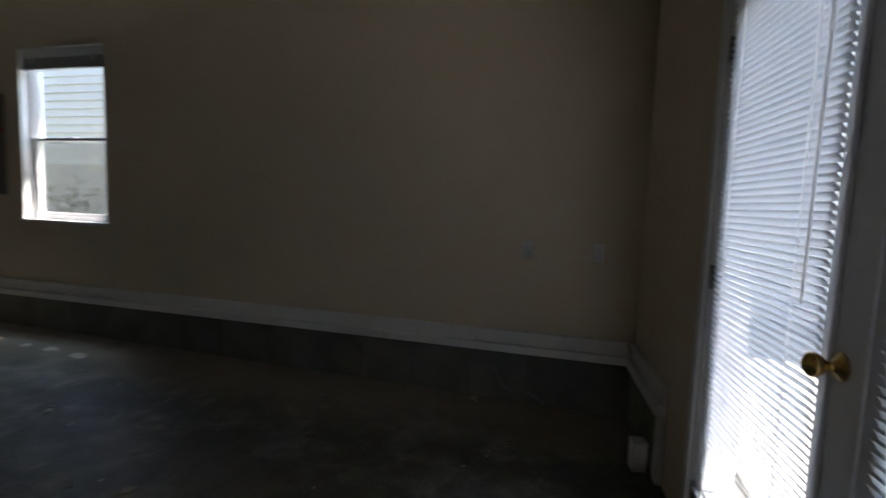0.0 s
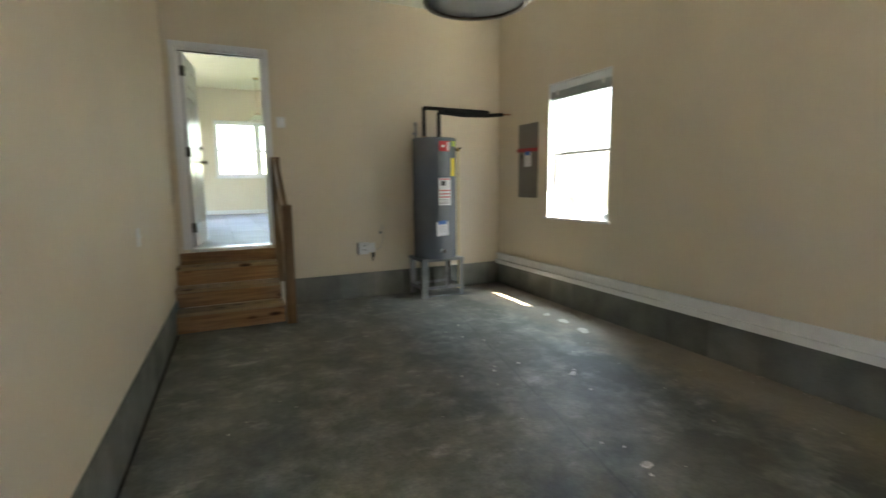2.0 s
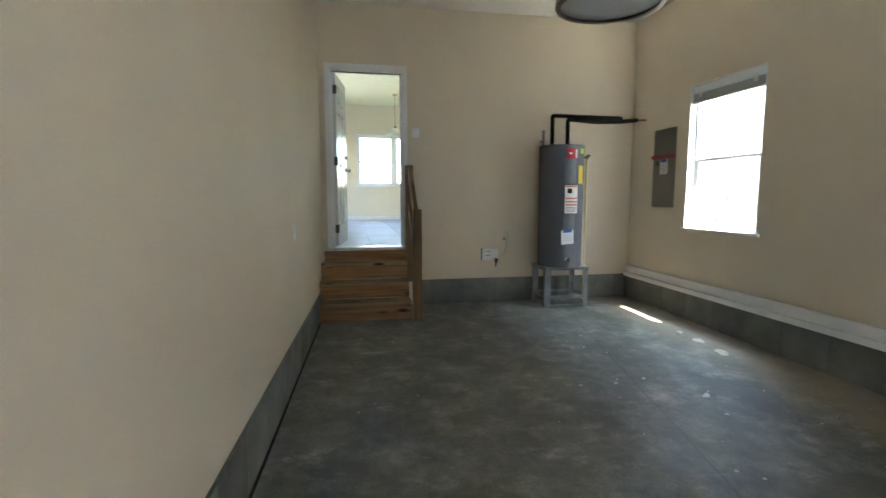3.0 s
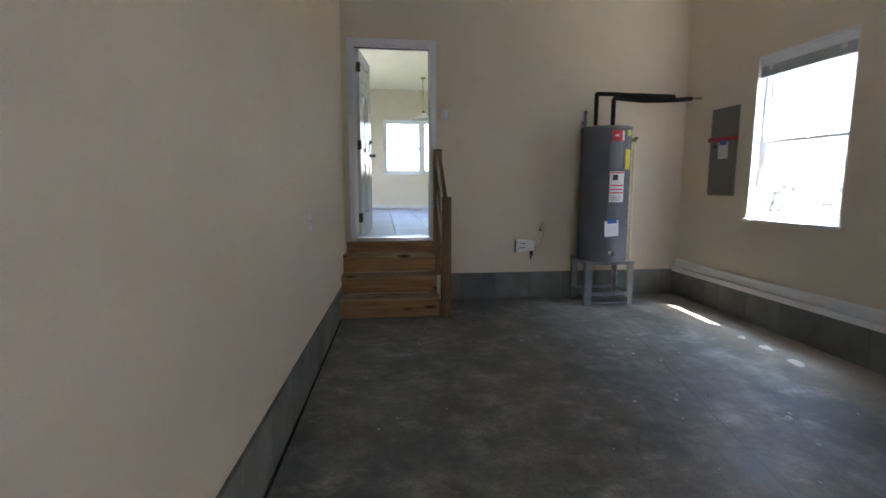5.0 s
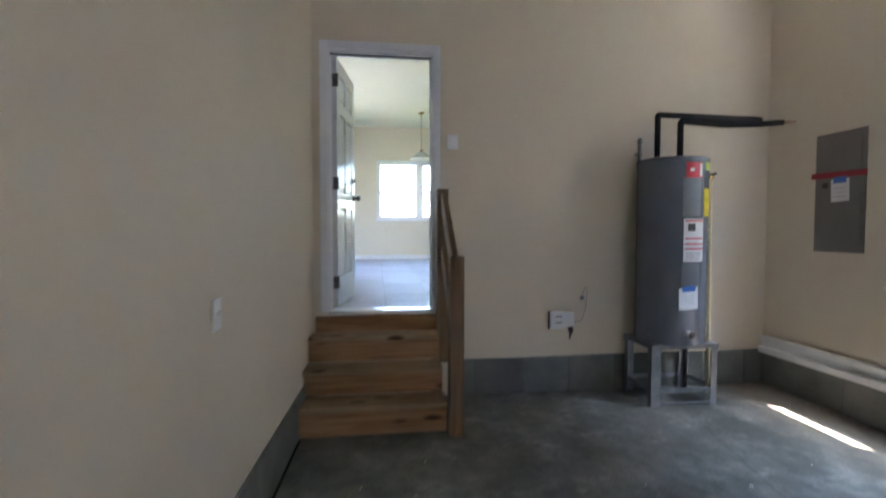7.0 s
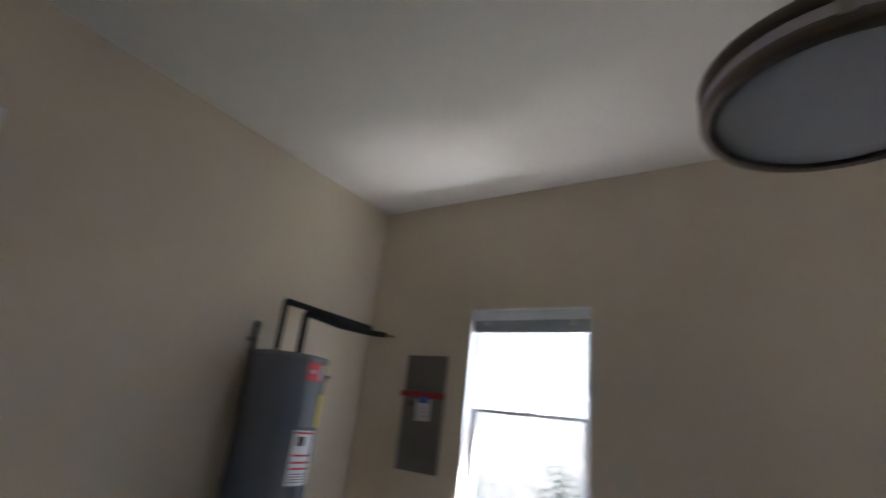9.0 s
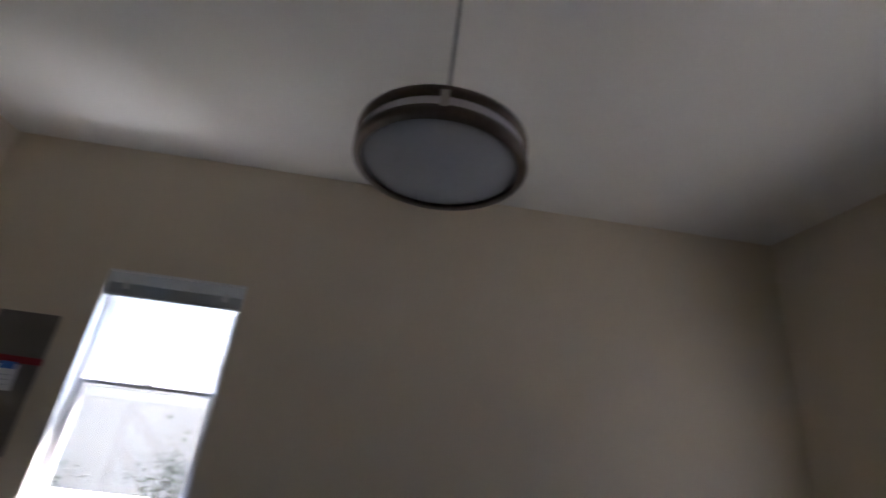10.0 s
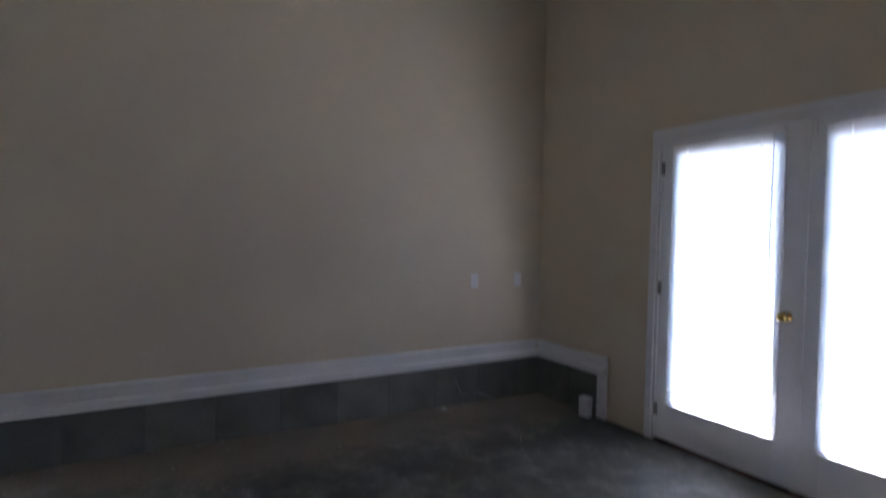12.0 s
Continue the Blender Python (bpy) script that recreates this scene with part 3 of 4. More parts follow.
slat_me = sheet("slat", bm_box(-hw + 0.004, 0.008, -0.0009, hw - 0.004, 0.042, 0.0009), STACK_D)
for k in range(22):
    shared("slat", slat_me, blind, pose(random.uniform(-0.001, 0.001), random.uniform(-0.0015, 0.0015), -0.047 - 0.0034 * (k + 1)))
part("bottom_rail", bm_box(-hw, 0.006, -0.142, hw, 0.044, -0.124, 0.004), STACK_D, blind)
for x in (-hw + 0.12, hw - 0.12):
    part("bracket_clip", bm_box(x - 0.022, 0.0, -0.09, x + 0.022, 0.006, -0.03, 0.002), PLATE, blind)

# ---- glass doors in the near wall ----
fz = slab(NEAR)
fd = thing("door_1", "white painted pair of glazed doors with brass knob, closed", "glass door", ASKEW, kind="structure")
cas = bmesh.new()
bm_box(FD[0] - 0.05, NEAR, fz, FD[0] - 0.002, NEAR + 0.018, FD[2] + 0.05, 0.004, cas)
bm_box(FD[1] + 0.002, NEAR, fz, FD[1] + 0.05, NEAR + 0.018, FD[2] + 0.05, 0.004, cas)
bm_box(FD[0] - 0.002, NEAR, FD[2] + 0.002, FD[1] + 0.002, NEAR + 0.018, FD[2] + 0.05, 0.004, cas)
part("casing", cas, WHITE, fd)
jam = bm_box(FD[0], NEAR - THICK, fz, FD[0] + 0.018, NEAR + 0.004, FD[2])
bm_box(FD[1] - 0.018, NEAR - THICK, fz, FD[1], NEAR + 0.004, FD[2], bm=jam)
bm_box(FD[0] + 0.018, NEAR - THICK, FD[2] - 0.018, FD[1] - 0.018, NEAR + 0.004, FD[2], bm=jam)
part("door_frame", jam, WHITE, fd)
part("threshold", bm_box(FD[0] + 0.018, NEAR - THICK, fz - 0.012, FD[1] - 0.018, NEAR + 0.012, fz + 0.014, 0.004), wood("stained_threshold", (0.05, 0.022, 0.014), (0.12, 0.055, 0.035), 0), fd, "dark reddish wooden threshold")
LEAF_Y = NEAR - 0.052
mid_x, lz0, lz1 = (FD[0] + FD[1]) / 2, fz + 0.018, FD[2] - 0.021
for side, (xa, xb) in enumerate(((mid_x + 0.003, FD[1] - 0.021), (FD[0] + 0.021, mid_x - 0.003))):
    st, gz0, gz1 = 0.112, 0.215, lz1 - 0.115
    lb = bm_box(xa, LEAF_Y, lz0, xa + st, LEAF_Y + 0.044, lz1, 0.003)
    bm_box(xb - st, LEAF_Y, lz0, xb, LEAF_Y + 0.044, lz1, 0.003, lb)
    bm_box(xa + st, LEAF_Y, lz0, xb - st, LEAF_Y + 0.044, gz0, 0.003, lb)
    bm_box(xa + st, LEAF_Y, gz1, xb - st, LEAF_Y + 0.044, lz1, 0.003, lb)
    leaf = part("leaf", lb, WHITE, fd, "white painted glazed door leaf")
    mo = bmesh.new()
    for b in ((xa + st - 0.02, gz0 - 0.02, xa + st + 0.012, gz1 + 0.02), (xb - st - 0.012, gz0 - 0.02, xb - st + 0.02, gz1 + 0.02), (xa + st + 0.012, gz0 - 0.02, xb - st - 0.012, gz0 + 0.012), (xa + st + 0.012, gz1 - 0.012, xb - st - 0.012, gz1 + 0.02)):
        bm_box(b[0], LEAF_Y + 0.0445, b[1], b[2], LEAF_Y + 0.056, b[3], 0.004, mo)
    part("glazing_bead", mo, WHITE, leaf)
    pane = part("pane", bm_box(xa + st, LEAF_Y + 0.018, gz0, xb - st, LEAF_Y + 0.024, gz1), GLASS, leaf)
    pane.visible_shadow = False
    hx = xb + 0.002 if side == 0 else xa - 0.002
    for hz in (lz0 + 0.2, 1.0, lz1 - 0.2):
        hb = lathe([(0.0, -0.045), (0.007, -0.045), (0.007, 0.045), (0.0, 0.045)], 10, m=Matrix.Translation((hx, LEAF_Y + 0.05, hz)))
        bm_box(hx - 0.018, LEAF_Y + 0.0442, hz - 0.043, hx + 0.006, LEAF_Y + 0.0462, hz + 0.043, bm=hb)
        part("hinge", hb, HINGE, leaf)
    if side == 0:
        turn = pose(xa + 0.066, LEAF_Y + 0.044, 0.915, -90)
        part("knob", lathe([(0, 0), (0.033, 0), (0.033, 0.006), (0.016, 0.012), (0.011, 0.022), (0.012, 0.032), (0.022, 0.040), (0.028, 0.052), (0.026, 0.064), (0.016, 0.071), (0, 0.072)], 24, m=turn), BRASS, leaf, "worn round brass knob")
    else:
        bo = bm_box(xb - 0.045, LEAF_Y + 0.0442, lz1 - 0.11, xb - 0.02, LEAF_Y + 0.056, lz1 - 0.02, 0.003)
        part("flush_bolt", bo, PLATE, leaf)
        part("astragal", bm_box(xb - 0.018, LEAF_Y + 0.0443, lz0, xb + 0.022, LEAF_Y + 0.052, lz1, 0.003), WHITE, leaf)

# blinds hung on the leaves
slat_w, blind_y = 0.025, LEAF_Y + 0.074


def door_blind(x0, x1, z0, z1):
    root = thing("mini_blind", "white lowered mini blind hanging over the door glass", "blind", ASKEW @ pose((x0 + x1) / 2, blind_y, z1), "blinds on the glass doors")
    w = (x1 - x0) / 2
    part("headrail", bm_box(-w, -0.014, -0.028, w, 0.014, 0.0, 0.002), VINYL, root)
    sb = bmesh.new()
    rows = [[sb.verts.new((x, slat_w * (u - 0.5), 0.0022 * (1 - (2 * u - 1) ** 2))) for x in (-w + 0.004, w - 0.004)] for u in (0, 0.33, 0.67, 1)]
    for a, b in zip(rows, rows[1:]):
        sb.faces.new((a[0], a[1], b[1], b[0])).smooth = True
    me = sheet("slat", sb, SLAT)
    drop = z1 - z0 - 0.06
    count = int(drop / 0.0212)
    for k in range(count):
        shared("slat", me, root, pose(random.uniform(-0.001, 0.001), 0, -0.042 - k * 0.0212, 57 + random.uniform(-2.5, 2.5), random.uniform(-0.15, 0.15), 0))
    part("bottom_rail", bm_box(-w, -0.011, -(z1 - z0), w, 0.011, -(z1 - z0) + 0.014, 0.002), VINYL, root)
    for x in (-w * 0.66, w * 0.66):
        part("ladder_cord", bm_box(x - 0.004, 0.0125, -(z1 - z0) + 0.014, x + 0.004, 0.0132, -0.028), CORD, root)
    wx = -w + 0.05
    part("tilt_wand", tube([(wx, 0.02, -0.02), (wx, 0.022, -0.5), (wx + 0.004, 0.022, -0.95)], 0.004, 8), CORD, root)
    return root


blind_a = door_blind(mid_x + 0.095, FD[1] - 0.105, 0.20, 1.985)
copy_thing(blind_a, ASKEW @ pose(mid_x - 0.095 - (FD[1] - 0.105 - mid_x - 0.095) / 2, blind_y, 1.985))

# ---- house door ----
hd = thing("door_2", "pale grey six-panel door standing open into the house", "door", kind="structure")
cas = bmesh.new()
cx0, cx1, cz1 = DOOR[0], DOOR[1], DOOR[3]
bm_box(cx0 - 0.055, FAR - 0.018, 0.70, cx0 + 0.004, FAR, cz1 + 0.055, 0.004, cas)
bm_box(cx1 - 0.004, FAR - 0.018, 0.70, cx1 + 0.046, FAR, cz1 + 0.055, 0.004, cas)
bm_box(cx0 + 0.004, FAR - 0.018, cz1 - 0.004, cx1 - 0.004, FAR, cz1 + 0.055, 0.004, cas)
part("casing", cas, WHITE, hd)
jam = bm_box(cx0, FAR, 0.70, cx0 + 0.02, FAR + 0.13, cz1)
bm_box(cx1 - 0.02, FAR, 0.70, cx1, FAR + 0.13, cz1, bm=jam)
bm_box(cx0 + 0.02, FAR, cz1 - 0.02, cx1 - 0.02, FAR + 0.13, cz1, bm=jam)
bm_box(cx0 + 0.02, FAR + 0.065, 0.715, cx0 + 0.032, FAR + 0.082, cz1 - 0.02, bm=jam)
bm_box(cx1 - 0.032, FAR + 0.065, 0.715, cx1 - 0.02, FAR + 0.082, cz1 - 0.02, bm=jam)
bm_box(cx0 + 0.032, FAR + 0.065, cz1 - 0.032, cx1 - 0.032, FAR + 0.082, cz1 - 0.02, bm=jam)
part("door_frame", jam, WHITE, hd)
part("weather_seal", bm_box(cx0 + 0.021, FAR + 0.052, cz1 - 0.026, cx1 - 0.021, FAR + 0.064, cz1 - 0.0205), DARK, hd, "dark rubber seal under the head")
part("threshold", bm_box(cx0 + 0.004, FAR - 0.03, 0.672, cx1 - 0.004, FAR + 0.13, 0.708, 0.005), NICKEL, hd, "dull metal threshold strip")
lw, lh = 0.745, 1.985
leaf_at = pose(cx0 + 0.065, FAR + 0.118, 0.716, 0, 0, 82.5)
panels = [(0.11, 0.335), (0.41, 0.635)]
rows3 = [(0.24, 0.80), (0.93, 1.56), (1.66, 1.87)]
fr = bmesh.new()
for xa, xb in ((0, 0.11), (0.335, 0.41), (0.635, lw)):
    bm_box(xa, 0, 0, xb, 0.044, lh, bm=fr)
for xa, xb in panels:
    for za, zb in ((0, 0.24), (0.80, 0.93), (1.56, 1.66), (1.87, lh)):
        bm_box(xa, 0, za, xb, 0.044, zb, bm=fr)
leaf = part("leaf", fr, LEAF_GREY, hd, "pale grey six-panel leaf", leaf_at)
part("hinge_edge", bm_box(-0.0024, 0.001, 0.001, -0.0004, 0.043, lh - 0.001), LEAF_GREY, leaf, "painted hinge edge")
for xa, xb in panels:
    for za, zb in rows3:
        p = bm_box(xa, 0.014, za, xb, 0.030, zb)
        bm_box(xa + 0.03, 0.004, za + 0.03, xb - 0.03, 0.040, zb - 0.03, 0.0085, p)
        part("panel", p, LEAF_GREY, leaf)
for hz in (0.20, 0.99, 1.80):
    hb = lathe([(0, -0.05), (0.007, -0.05), (0.007, 0.05), (0, 0.05)], 10, m=Matrix.Translation((-0.004, -0.006, hz)))
    bm_box(-0.004, -0.001, hz - 0.05, 0.0, 0.040, hz + 0.05, bm=hb)
    part("hinge", hb, HINGE_DARK, leaf, "dark steel butt hinge")
lever = pose(lw - 0.065, 0.0, 0.915, 90)
kb = lathe([(0, 0), (0.031, 0), (0.031, 0.007), (0.012, 0.012), (0.010, 0.03), (0.024, 0.044), (0.026, 0.056), (0.016, 0.066), (0, 0.067)], 20, m=lever)
part("knob", kb, BRONZE, leaf, "dark bronze knob")
part("knob", lathe([(0, 0), (0.031, 0), (0.031, 0.007), (0.012, 0.012), (0.010, 0.03), (0.024, 0.044), (0.026, 0.056), (0.016, 0.066), (0, 0.067)], 20, m=pose(lw - 0.065, 0.044, 0.915, -90)), BRONZE, leaf, "dark bronze knob")
part("deadbolt", lathe([(0, 0), (0.027, 0), (0.025, 0.012), (0.010, 0.014), (0.010, 0.026), (0, 0.027)], 18, m=pose(lw - 0.065, 0.0, 1.075, 90)), BRONZE, leaf, "dark bronze deadbolt")

# ---- wooden steps ----
steps = thing("wooden_steps", "three unpainted pine steps up to the house door", "steps")
tops, fronts = (0.188, 0.365, 0.55), (5.335, 5.56, 5.775)
SX0, SX1 = 0.035, 0.998
for k in range(3):
    back = fronts[k + 1] if k < 2 else 5.957
    lo = slab(fronts[0]) if k == 0 else tops[k - 1]
    part("riser", bm_box(SX0 + random.uniform(0, 0.006), fronts[k], lo + 0.002, SX1, fronts[k] + 0.036, tops[k] - 0.037, 0.003), PINE, steps)
    part("tread", bm_box(SX0 - 0.006, fronts[k] - 0.005, tops[k] - 0.036, SX1 + random.uniform(0, 0.008), back - 0.002, tops[k], 0.006), PINE_T, steps)
part("top_board", bm_box(SX0 + 0.035, 5.96, tops[2] - 0.1, SX1 + 0.01, 5.998, 0.668, 0.004), PINE, steps, "pine board under the door sill")
sb = bmesh.new()
outline = [(5.373, slab(5.345)), (5.373, 0.150), (5.598, 0.150), (5.598, 0.327), (5.813, 0.327), (5.813, 0.512), (5.955, 0.512), (5.955, slab(5.955))]
for x in (SX1 - 0.038, SX1 - 0.002):
    sb.faces.new([sb.verts.new((x, y, z)) for y, z in outline])
sb.verts.ensure_lookup_table()
for k in range(8):
    sb.faces.new((sb.verts[k], sb.verts[(k + 1) % 8], sb.verts[8 + (k + 1) % 8], sb.verts[8 + k]))
part("stringer", sb, PINE_Y, steps)

rail = thing("step_railing", "rough pine railing beside the steps", "railing")
RX = 1.002
part("post", bm_box(RX + 0.004, 5.236, slab(5.24), RX + 0.096, 5.326, 1.165, 0.005), PINE_Z, rail, "rough square pine newel post")
part("post", bm_box(RX, 5.905, 0.295, RX + 0.09, 5.982, 1.655, 0.005), PINE_Z, rail, "square pine post against the wall")
run, rise = 5.905 - 5.326, 1.60 - 1.10
ang = math.degrees(math.atan2(rise, run))
length = math.hypot(run, rise)
for nm, dz in (("handrail", 0.0), ("mid_rail", -0.42)):
    part(nm, bm_box(-0.02, 0, -0.09, 0.02, length, 0.045, 0.004), PINE_Y, rail, at=pose(RX + 0.05, 5.322, 1.10 + dz, ang))

# ---- water heater ----
TX, TY, TR, TZ0, TZ1 = 2.832, 5.715, 0.257, 0.475, 1.88
stand = thing("heater_stand", "galvanised steel angle stand under the water heater", "stand")
sx0, sx1, sy0, sy1 = 2.585, 3.125, 5.545, 5.965
topz = TZ0 - 0.004
part("top_plate", bm_box(sx0, sy0 - 0.01, topz - 0.012, sx1, sy1, topz, 0.002), GALV, stand)
lipb = bm_box(sx0, sy0 - 0.013, topz - 0.035, sx1, sy0 - 0.010, topz)
bm_box(sx0 - 0.003, sy0 - 0.01, topz - 0.035, sx0, sy1, topz, bm=lipb)
bm_box(sx1, sy0 - 0.01, topz - 0.035, sx1 + 0.003, sy1, topz, bm=lipb)
part("rim", lipb, GALV, stand)
for lx, sg in ((sx0, 1), (sx1, -1)):
    for ly, sh in ((sy0, 1), (sy1 - 0.02, -1)):
        a, b = sorted((lx, lx + sg * (0.078 if sg > 0 else 0.05)))
        c, d = sorted((ly, ly + sh * 0.004))
        lb = bm_box(a, c, slab(ly) - 0.002, b, d, topz - 0.012)
        a, b = sorted((lx, lx + sg * 0.004))
        c, d = sorted((ly + sh * 0.004, ly + sh * 0.05))
        bm_box(a, c, slab(ly) - 0.002, b, d, topz - 0.012, bm=lb)
        part("leg", lb, GALV, stand)
for b in ((sx0 + 0.05, sy0 + 0.005, 0.10, sx1 - 0.004, sy0 + 0.009, 0.135), (sx0 + 0.05, sy1 - 0.032, 0.10, sx1 - 0.05, sy1 - 0.028, 0.135), (sx0 + 0.005, sy0 + 0.05, 0.10, sx0 + 0.009, sy1 - 0.06, 0.135), (sx1 - 0.009, sy0 + 0.05, 0.10, sx1 - 0.005, sy1 - 0.06, 0.135)):
    part("crossbar", bm_box(*b), GALV, stand)
part("foot_bar", bm_box(sx0 + 0.08, sy0 + 0.006, 0.006, sx1 - 0.004, sy0 + 0.030, 0.020, 0.002), GALV, stand, "flat steel bar joining the front feet")

heater = thing("water_heater", "tall grey electric water heater with paper labels on a steel stand", "water heater", pose(TX, TY, 0))
H = TZ1 - TZ0
part("tank", lathe([(0, TZ0), (TR - 0.006, TZ0), (TR, TZ0 + 0.008), (TR, TZ1 - 0.035), (TR + 0.004, TZ1 - 0.03), (TR + 0.004, TZ1 - 0.004), (TR - 0.004, TZ1), (TR - 0.02, TZ1 + 0.003), (0, TZ1 + 0.014)], 48), TANK, heater)


def wrap(name, a0, a1, z0, z1, material, out, label="", parent=None):
    """A sheet bent round the tank between two bearings (degrees from the front, to the right)."""
    bm = bmesh.new()
    cols = max(4, int(abs(a1 - a0) / 5))
    rows = []
    for k in range(cols + 1):
        a = radians(a0 + (a1 - a0) * k / cols)
        rows.append([[bm.verts.new((r * math.sin(a), -r * math.cos(a), z)) for z in (z0, z1)] for r in (TR + 0.0008, TR + out)])
    for p, q in zip(rows, rows[1:]):
        bm.faces.new((p[1][0], q[1][0], q[1][1], p[1][1]))
        bm.faces.new((p[1][1], q[1][1], q[0][1], p[0][1]))
        bm.faces.new((p[0][0], q[0][0], q[1][0], p[1][0]))
    for e in (rows[0], rows[-1]):
        bm.faces.new((e[0][0], e[1][0], e[1][1], e[0][1]))
    return part(name, bm, material, parent or heater, label)


wrap("access_panel", -16, 14, 1.44, 1.72, TANK_DARK, 0.008, "grey upper element cover")
wrap("access_panel", -16, 14, 0.86, 1.10, TANK_DARK, 0.008, "grey lower element cover")
wrap("jacket_seam", 20.0, 21.2, TZ0 + 0.01, TZ1 - 0.04, TANK_DARK, 0.002, "vertical jacket seam")
red = wrap("red_label", -12, 18, 1.72, 1.835, RED, 0.003, "red brand label with white mark")
wrap("mark", -5, 2, 1.768, 1.79, PAPER, 0.0042, "plain white mark", red)
wrap("mark", 12.5, 17, 1.73, 1.825, PAPER, 0.0042, "pale strip", red)
lab = wrap("warning_label", -14, 20, 1.105, 1.42, PAPER, 0.0105, "white warning label with red bars")
wrap("figure", -8, 4, 1.33, 1.385, INK, 0.0118, "dark printed figure", lab)
for z in (1.405, 1.275, 1.235, 1.20):
    wrap("printed_bar", -12, 18, z - 0.006, z + 0.006, RED, 0.0118, "red printed bar", lab)
for z in (1.17, 1.155, 1.14, 1.125):
    wrap("printed_bar", -11, 14, z - 0.002, z + 0.002, INK, 0.0118, "fine dark print", lab)
wrap("yellow_label", 24, 42, 1.44, 1.645, YELLOW, 0.003, "yellow energy label")
wrap("green_label", 28, 46, 1.78, 1.84, GREEN, 0.003, "small green label")
tagp = part("paper_tag", bm_box(-0.075, -0.0015, -0.165, 0.075, 0, 0, 0.0005), PAPER, heater, "hanging white paper tag", pose(-0.03, -TR - 0.013, 0.915, 4, -4, 0))
part("blue_tape", bm_box(-0.05, -0.004, -0.03, 0.055, -0.0015, 0.012), BLUE, tagp, "strip of blue tape")
for z in (-0.06, -0.08, -0.1, -0.12):
    part("printed_bar", bm_box(-0.055, -0.0022, z, 0.05, -0.0015, z + 0.004), speckled("grey_print", (0.35, 0.35, 0.36), (0.42, 0.42, 0.43)) if z == -0.06 else bpy.data.materials["grey_print"], tagp)
part("drain_valve", lathe([(0, 0), (0.018, 0), (0.018, 0.03), (0.012, 0.032), (0.012, 0.05), (0.019, 0.052), (0.019, 0.065), (0, 0.066)], 14, m=pose(-0.03, -TR, 0.575, 90)), PLATE, heater, "white plastic drain valve")
part("drain_handle", lathe([(0, 0), (0.024, 0), (0.026, 0.008), (0.02, 0.012), (0, 0.012)], 10, m=pose(-0.03, -TR - 0.066, 0.575, 90)), DARK, heater, "dark drain handle")
vx, vy = TR * math.sin(radians(82)), -TR * math.cos(radians(82))
part("relief_valve", lathe([(0, 0), (0.016, 0), (0.016, 0.035), (0.022, 0.037), (0.022, 0.065), (0.012, 0.07), (0, 0.07)], 12, m=pose(vx - 0.004, vy, 1.755, 0, 90, 0)), BRASS, heater, "brass relief valve")
part("valve_lever", bm_box(vx + 0.05, vy - 0.035, 1.765, vx + 0.075, vy + 0.02, 1.785, 0.003), DARK, heater)
part("discharge_pipe", tube(bend([(vx + 0.048, vy, 1.745), (vx + 0.048, vy, 1.70), (vx + 0.030, vy - 0.04, 0.50), (vx + 0.030, vy - 0.04, 0.06)], 0.02), 0.0135, 10), CPVC, heater, "yellowed discharge pipe")

pipes = thing("insulated_pipes", "black foam-covered water pipes from heater to wall", "pipes")
py, p1x, p2x, pz = 5.735, 2.715, 2.905, 2.222
part("cold_pipe", tube(bend([(p1x, py, TZ1 + 0.01), (p1x, py, pz + 0.012), (3.57, py, pz + 0.004)], 0.02), 0.022, 12), FOAM, pipes)
part("hot_pipe", tube(bend([(p2x, py - 0.005, TZ1 + 0.01), (p2x, py - 0.005, pz - 0.028), (3.25, py - 0.01, pz - 0.05), (3.58, py - 0.01, pz - 0.036), (3.79, py - 0.01, pz - 0.016)], 0.03), 0.024, 12), FOAM, pipes)
part("bare_pipe", tube([(3.78, py - 0.01, pz - 0.016), (W - 0.002, py - 0.01, pz - 0.008)], 0.011, 10), COPPER, pipes, "short bare copper end into the wall")
part("foam_sleeve", tube([(p2x + 0.06, py - 0.02, pz - 0.012), (3.3, py - 0.022, pz - 0.022), (3.58, py - 0.02, pz - 0.008)], 0.028, 12), FOAM, pipes, "split black foam sleeve")
for x in (p1x, p2x):
    part("nipple", lathe([(0.03, 0), (0.03, 0.02), (0.013, 0.024), (0.013, 0.03)], 14, m=Matrix.Translation((x, py, TZ1 + 0.006))), COPPER, pipes)
stub = thing("pipe_stub", "capped grey pipe stub on the wall behind the heater", "pipe")
part("pipe", tube([(2.70, 5.965, 1.86), (2.70, 5.965, 2.06)], 0.014, 10), GALV, stub)
part("cap", lathe([(0, 0.045), (0.016, 0.043), (0.019, 0.03), (0.019, 0), (0, 0)], 12, m=Matrix.Translation((2.70, 5.965, 2.05))), HINGE, stub)
part("pipe_strap", bm_box(2.67, 5.975, 1.95, 2.73, 5.999, 1.975, 0.002), GALV, stub)

# ---- breaker panel ----
pan = thing("breaker_panel", "flush taupe metal breaker panel taped shut with red tape", "breaker panel", pose(W, 5.325, 1.616, 0, 0, -90))
part("cover", bm_box(-0.196, -0.010, -0.442, 0.196, 0.0, 0.442, 0.004), PANEL, pan)
part("panel_door", bm_box(-0.165, -0.016, -0.36, 0.165, -0.0105, 0.36, 0.002), PANEL, pan, "taupe hinged panel door")
for z in (-0.40, 0.40):
    for x in (-0.18, 0.18):
        part("screw", lathe([(0, 0), (0.006, 0), (0.005, 0.003), (0, 0.003)], 8, m=pose(x, -0.010, z, 90)), HINGE, pan)
part("latch", bm_box(-0.128, -0.022, 0.035, -0.085, -0.0162, 0.075, 0.003), DARK, pan, "dark latch")
tape = thing("red_tape", "strip of red tape across the breaker panel", "tape", pose(W, 5.325, 1.745, 0, 0, -90))
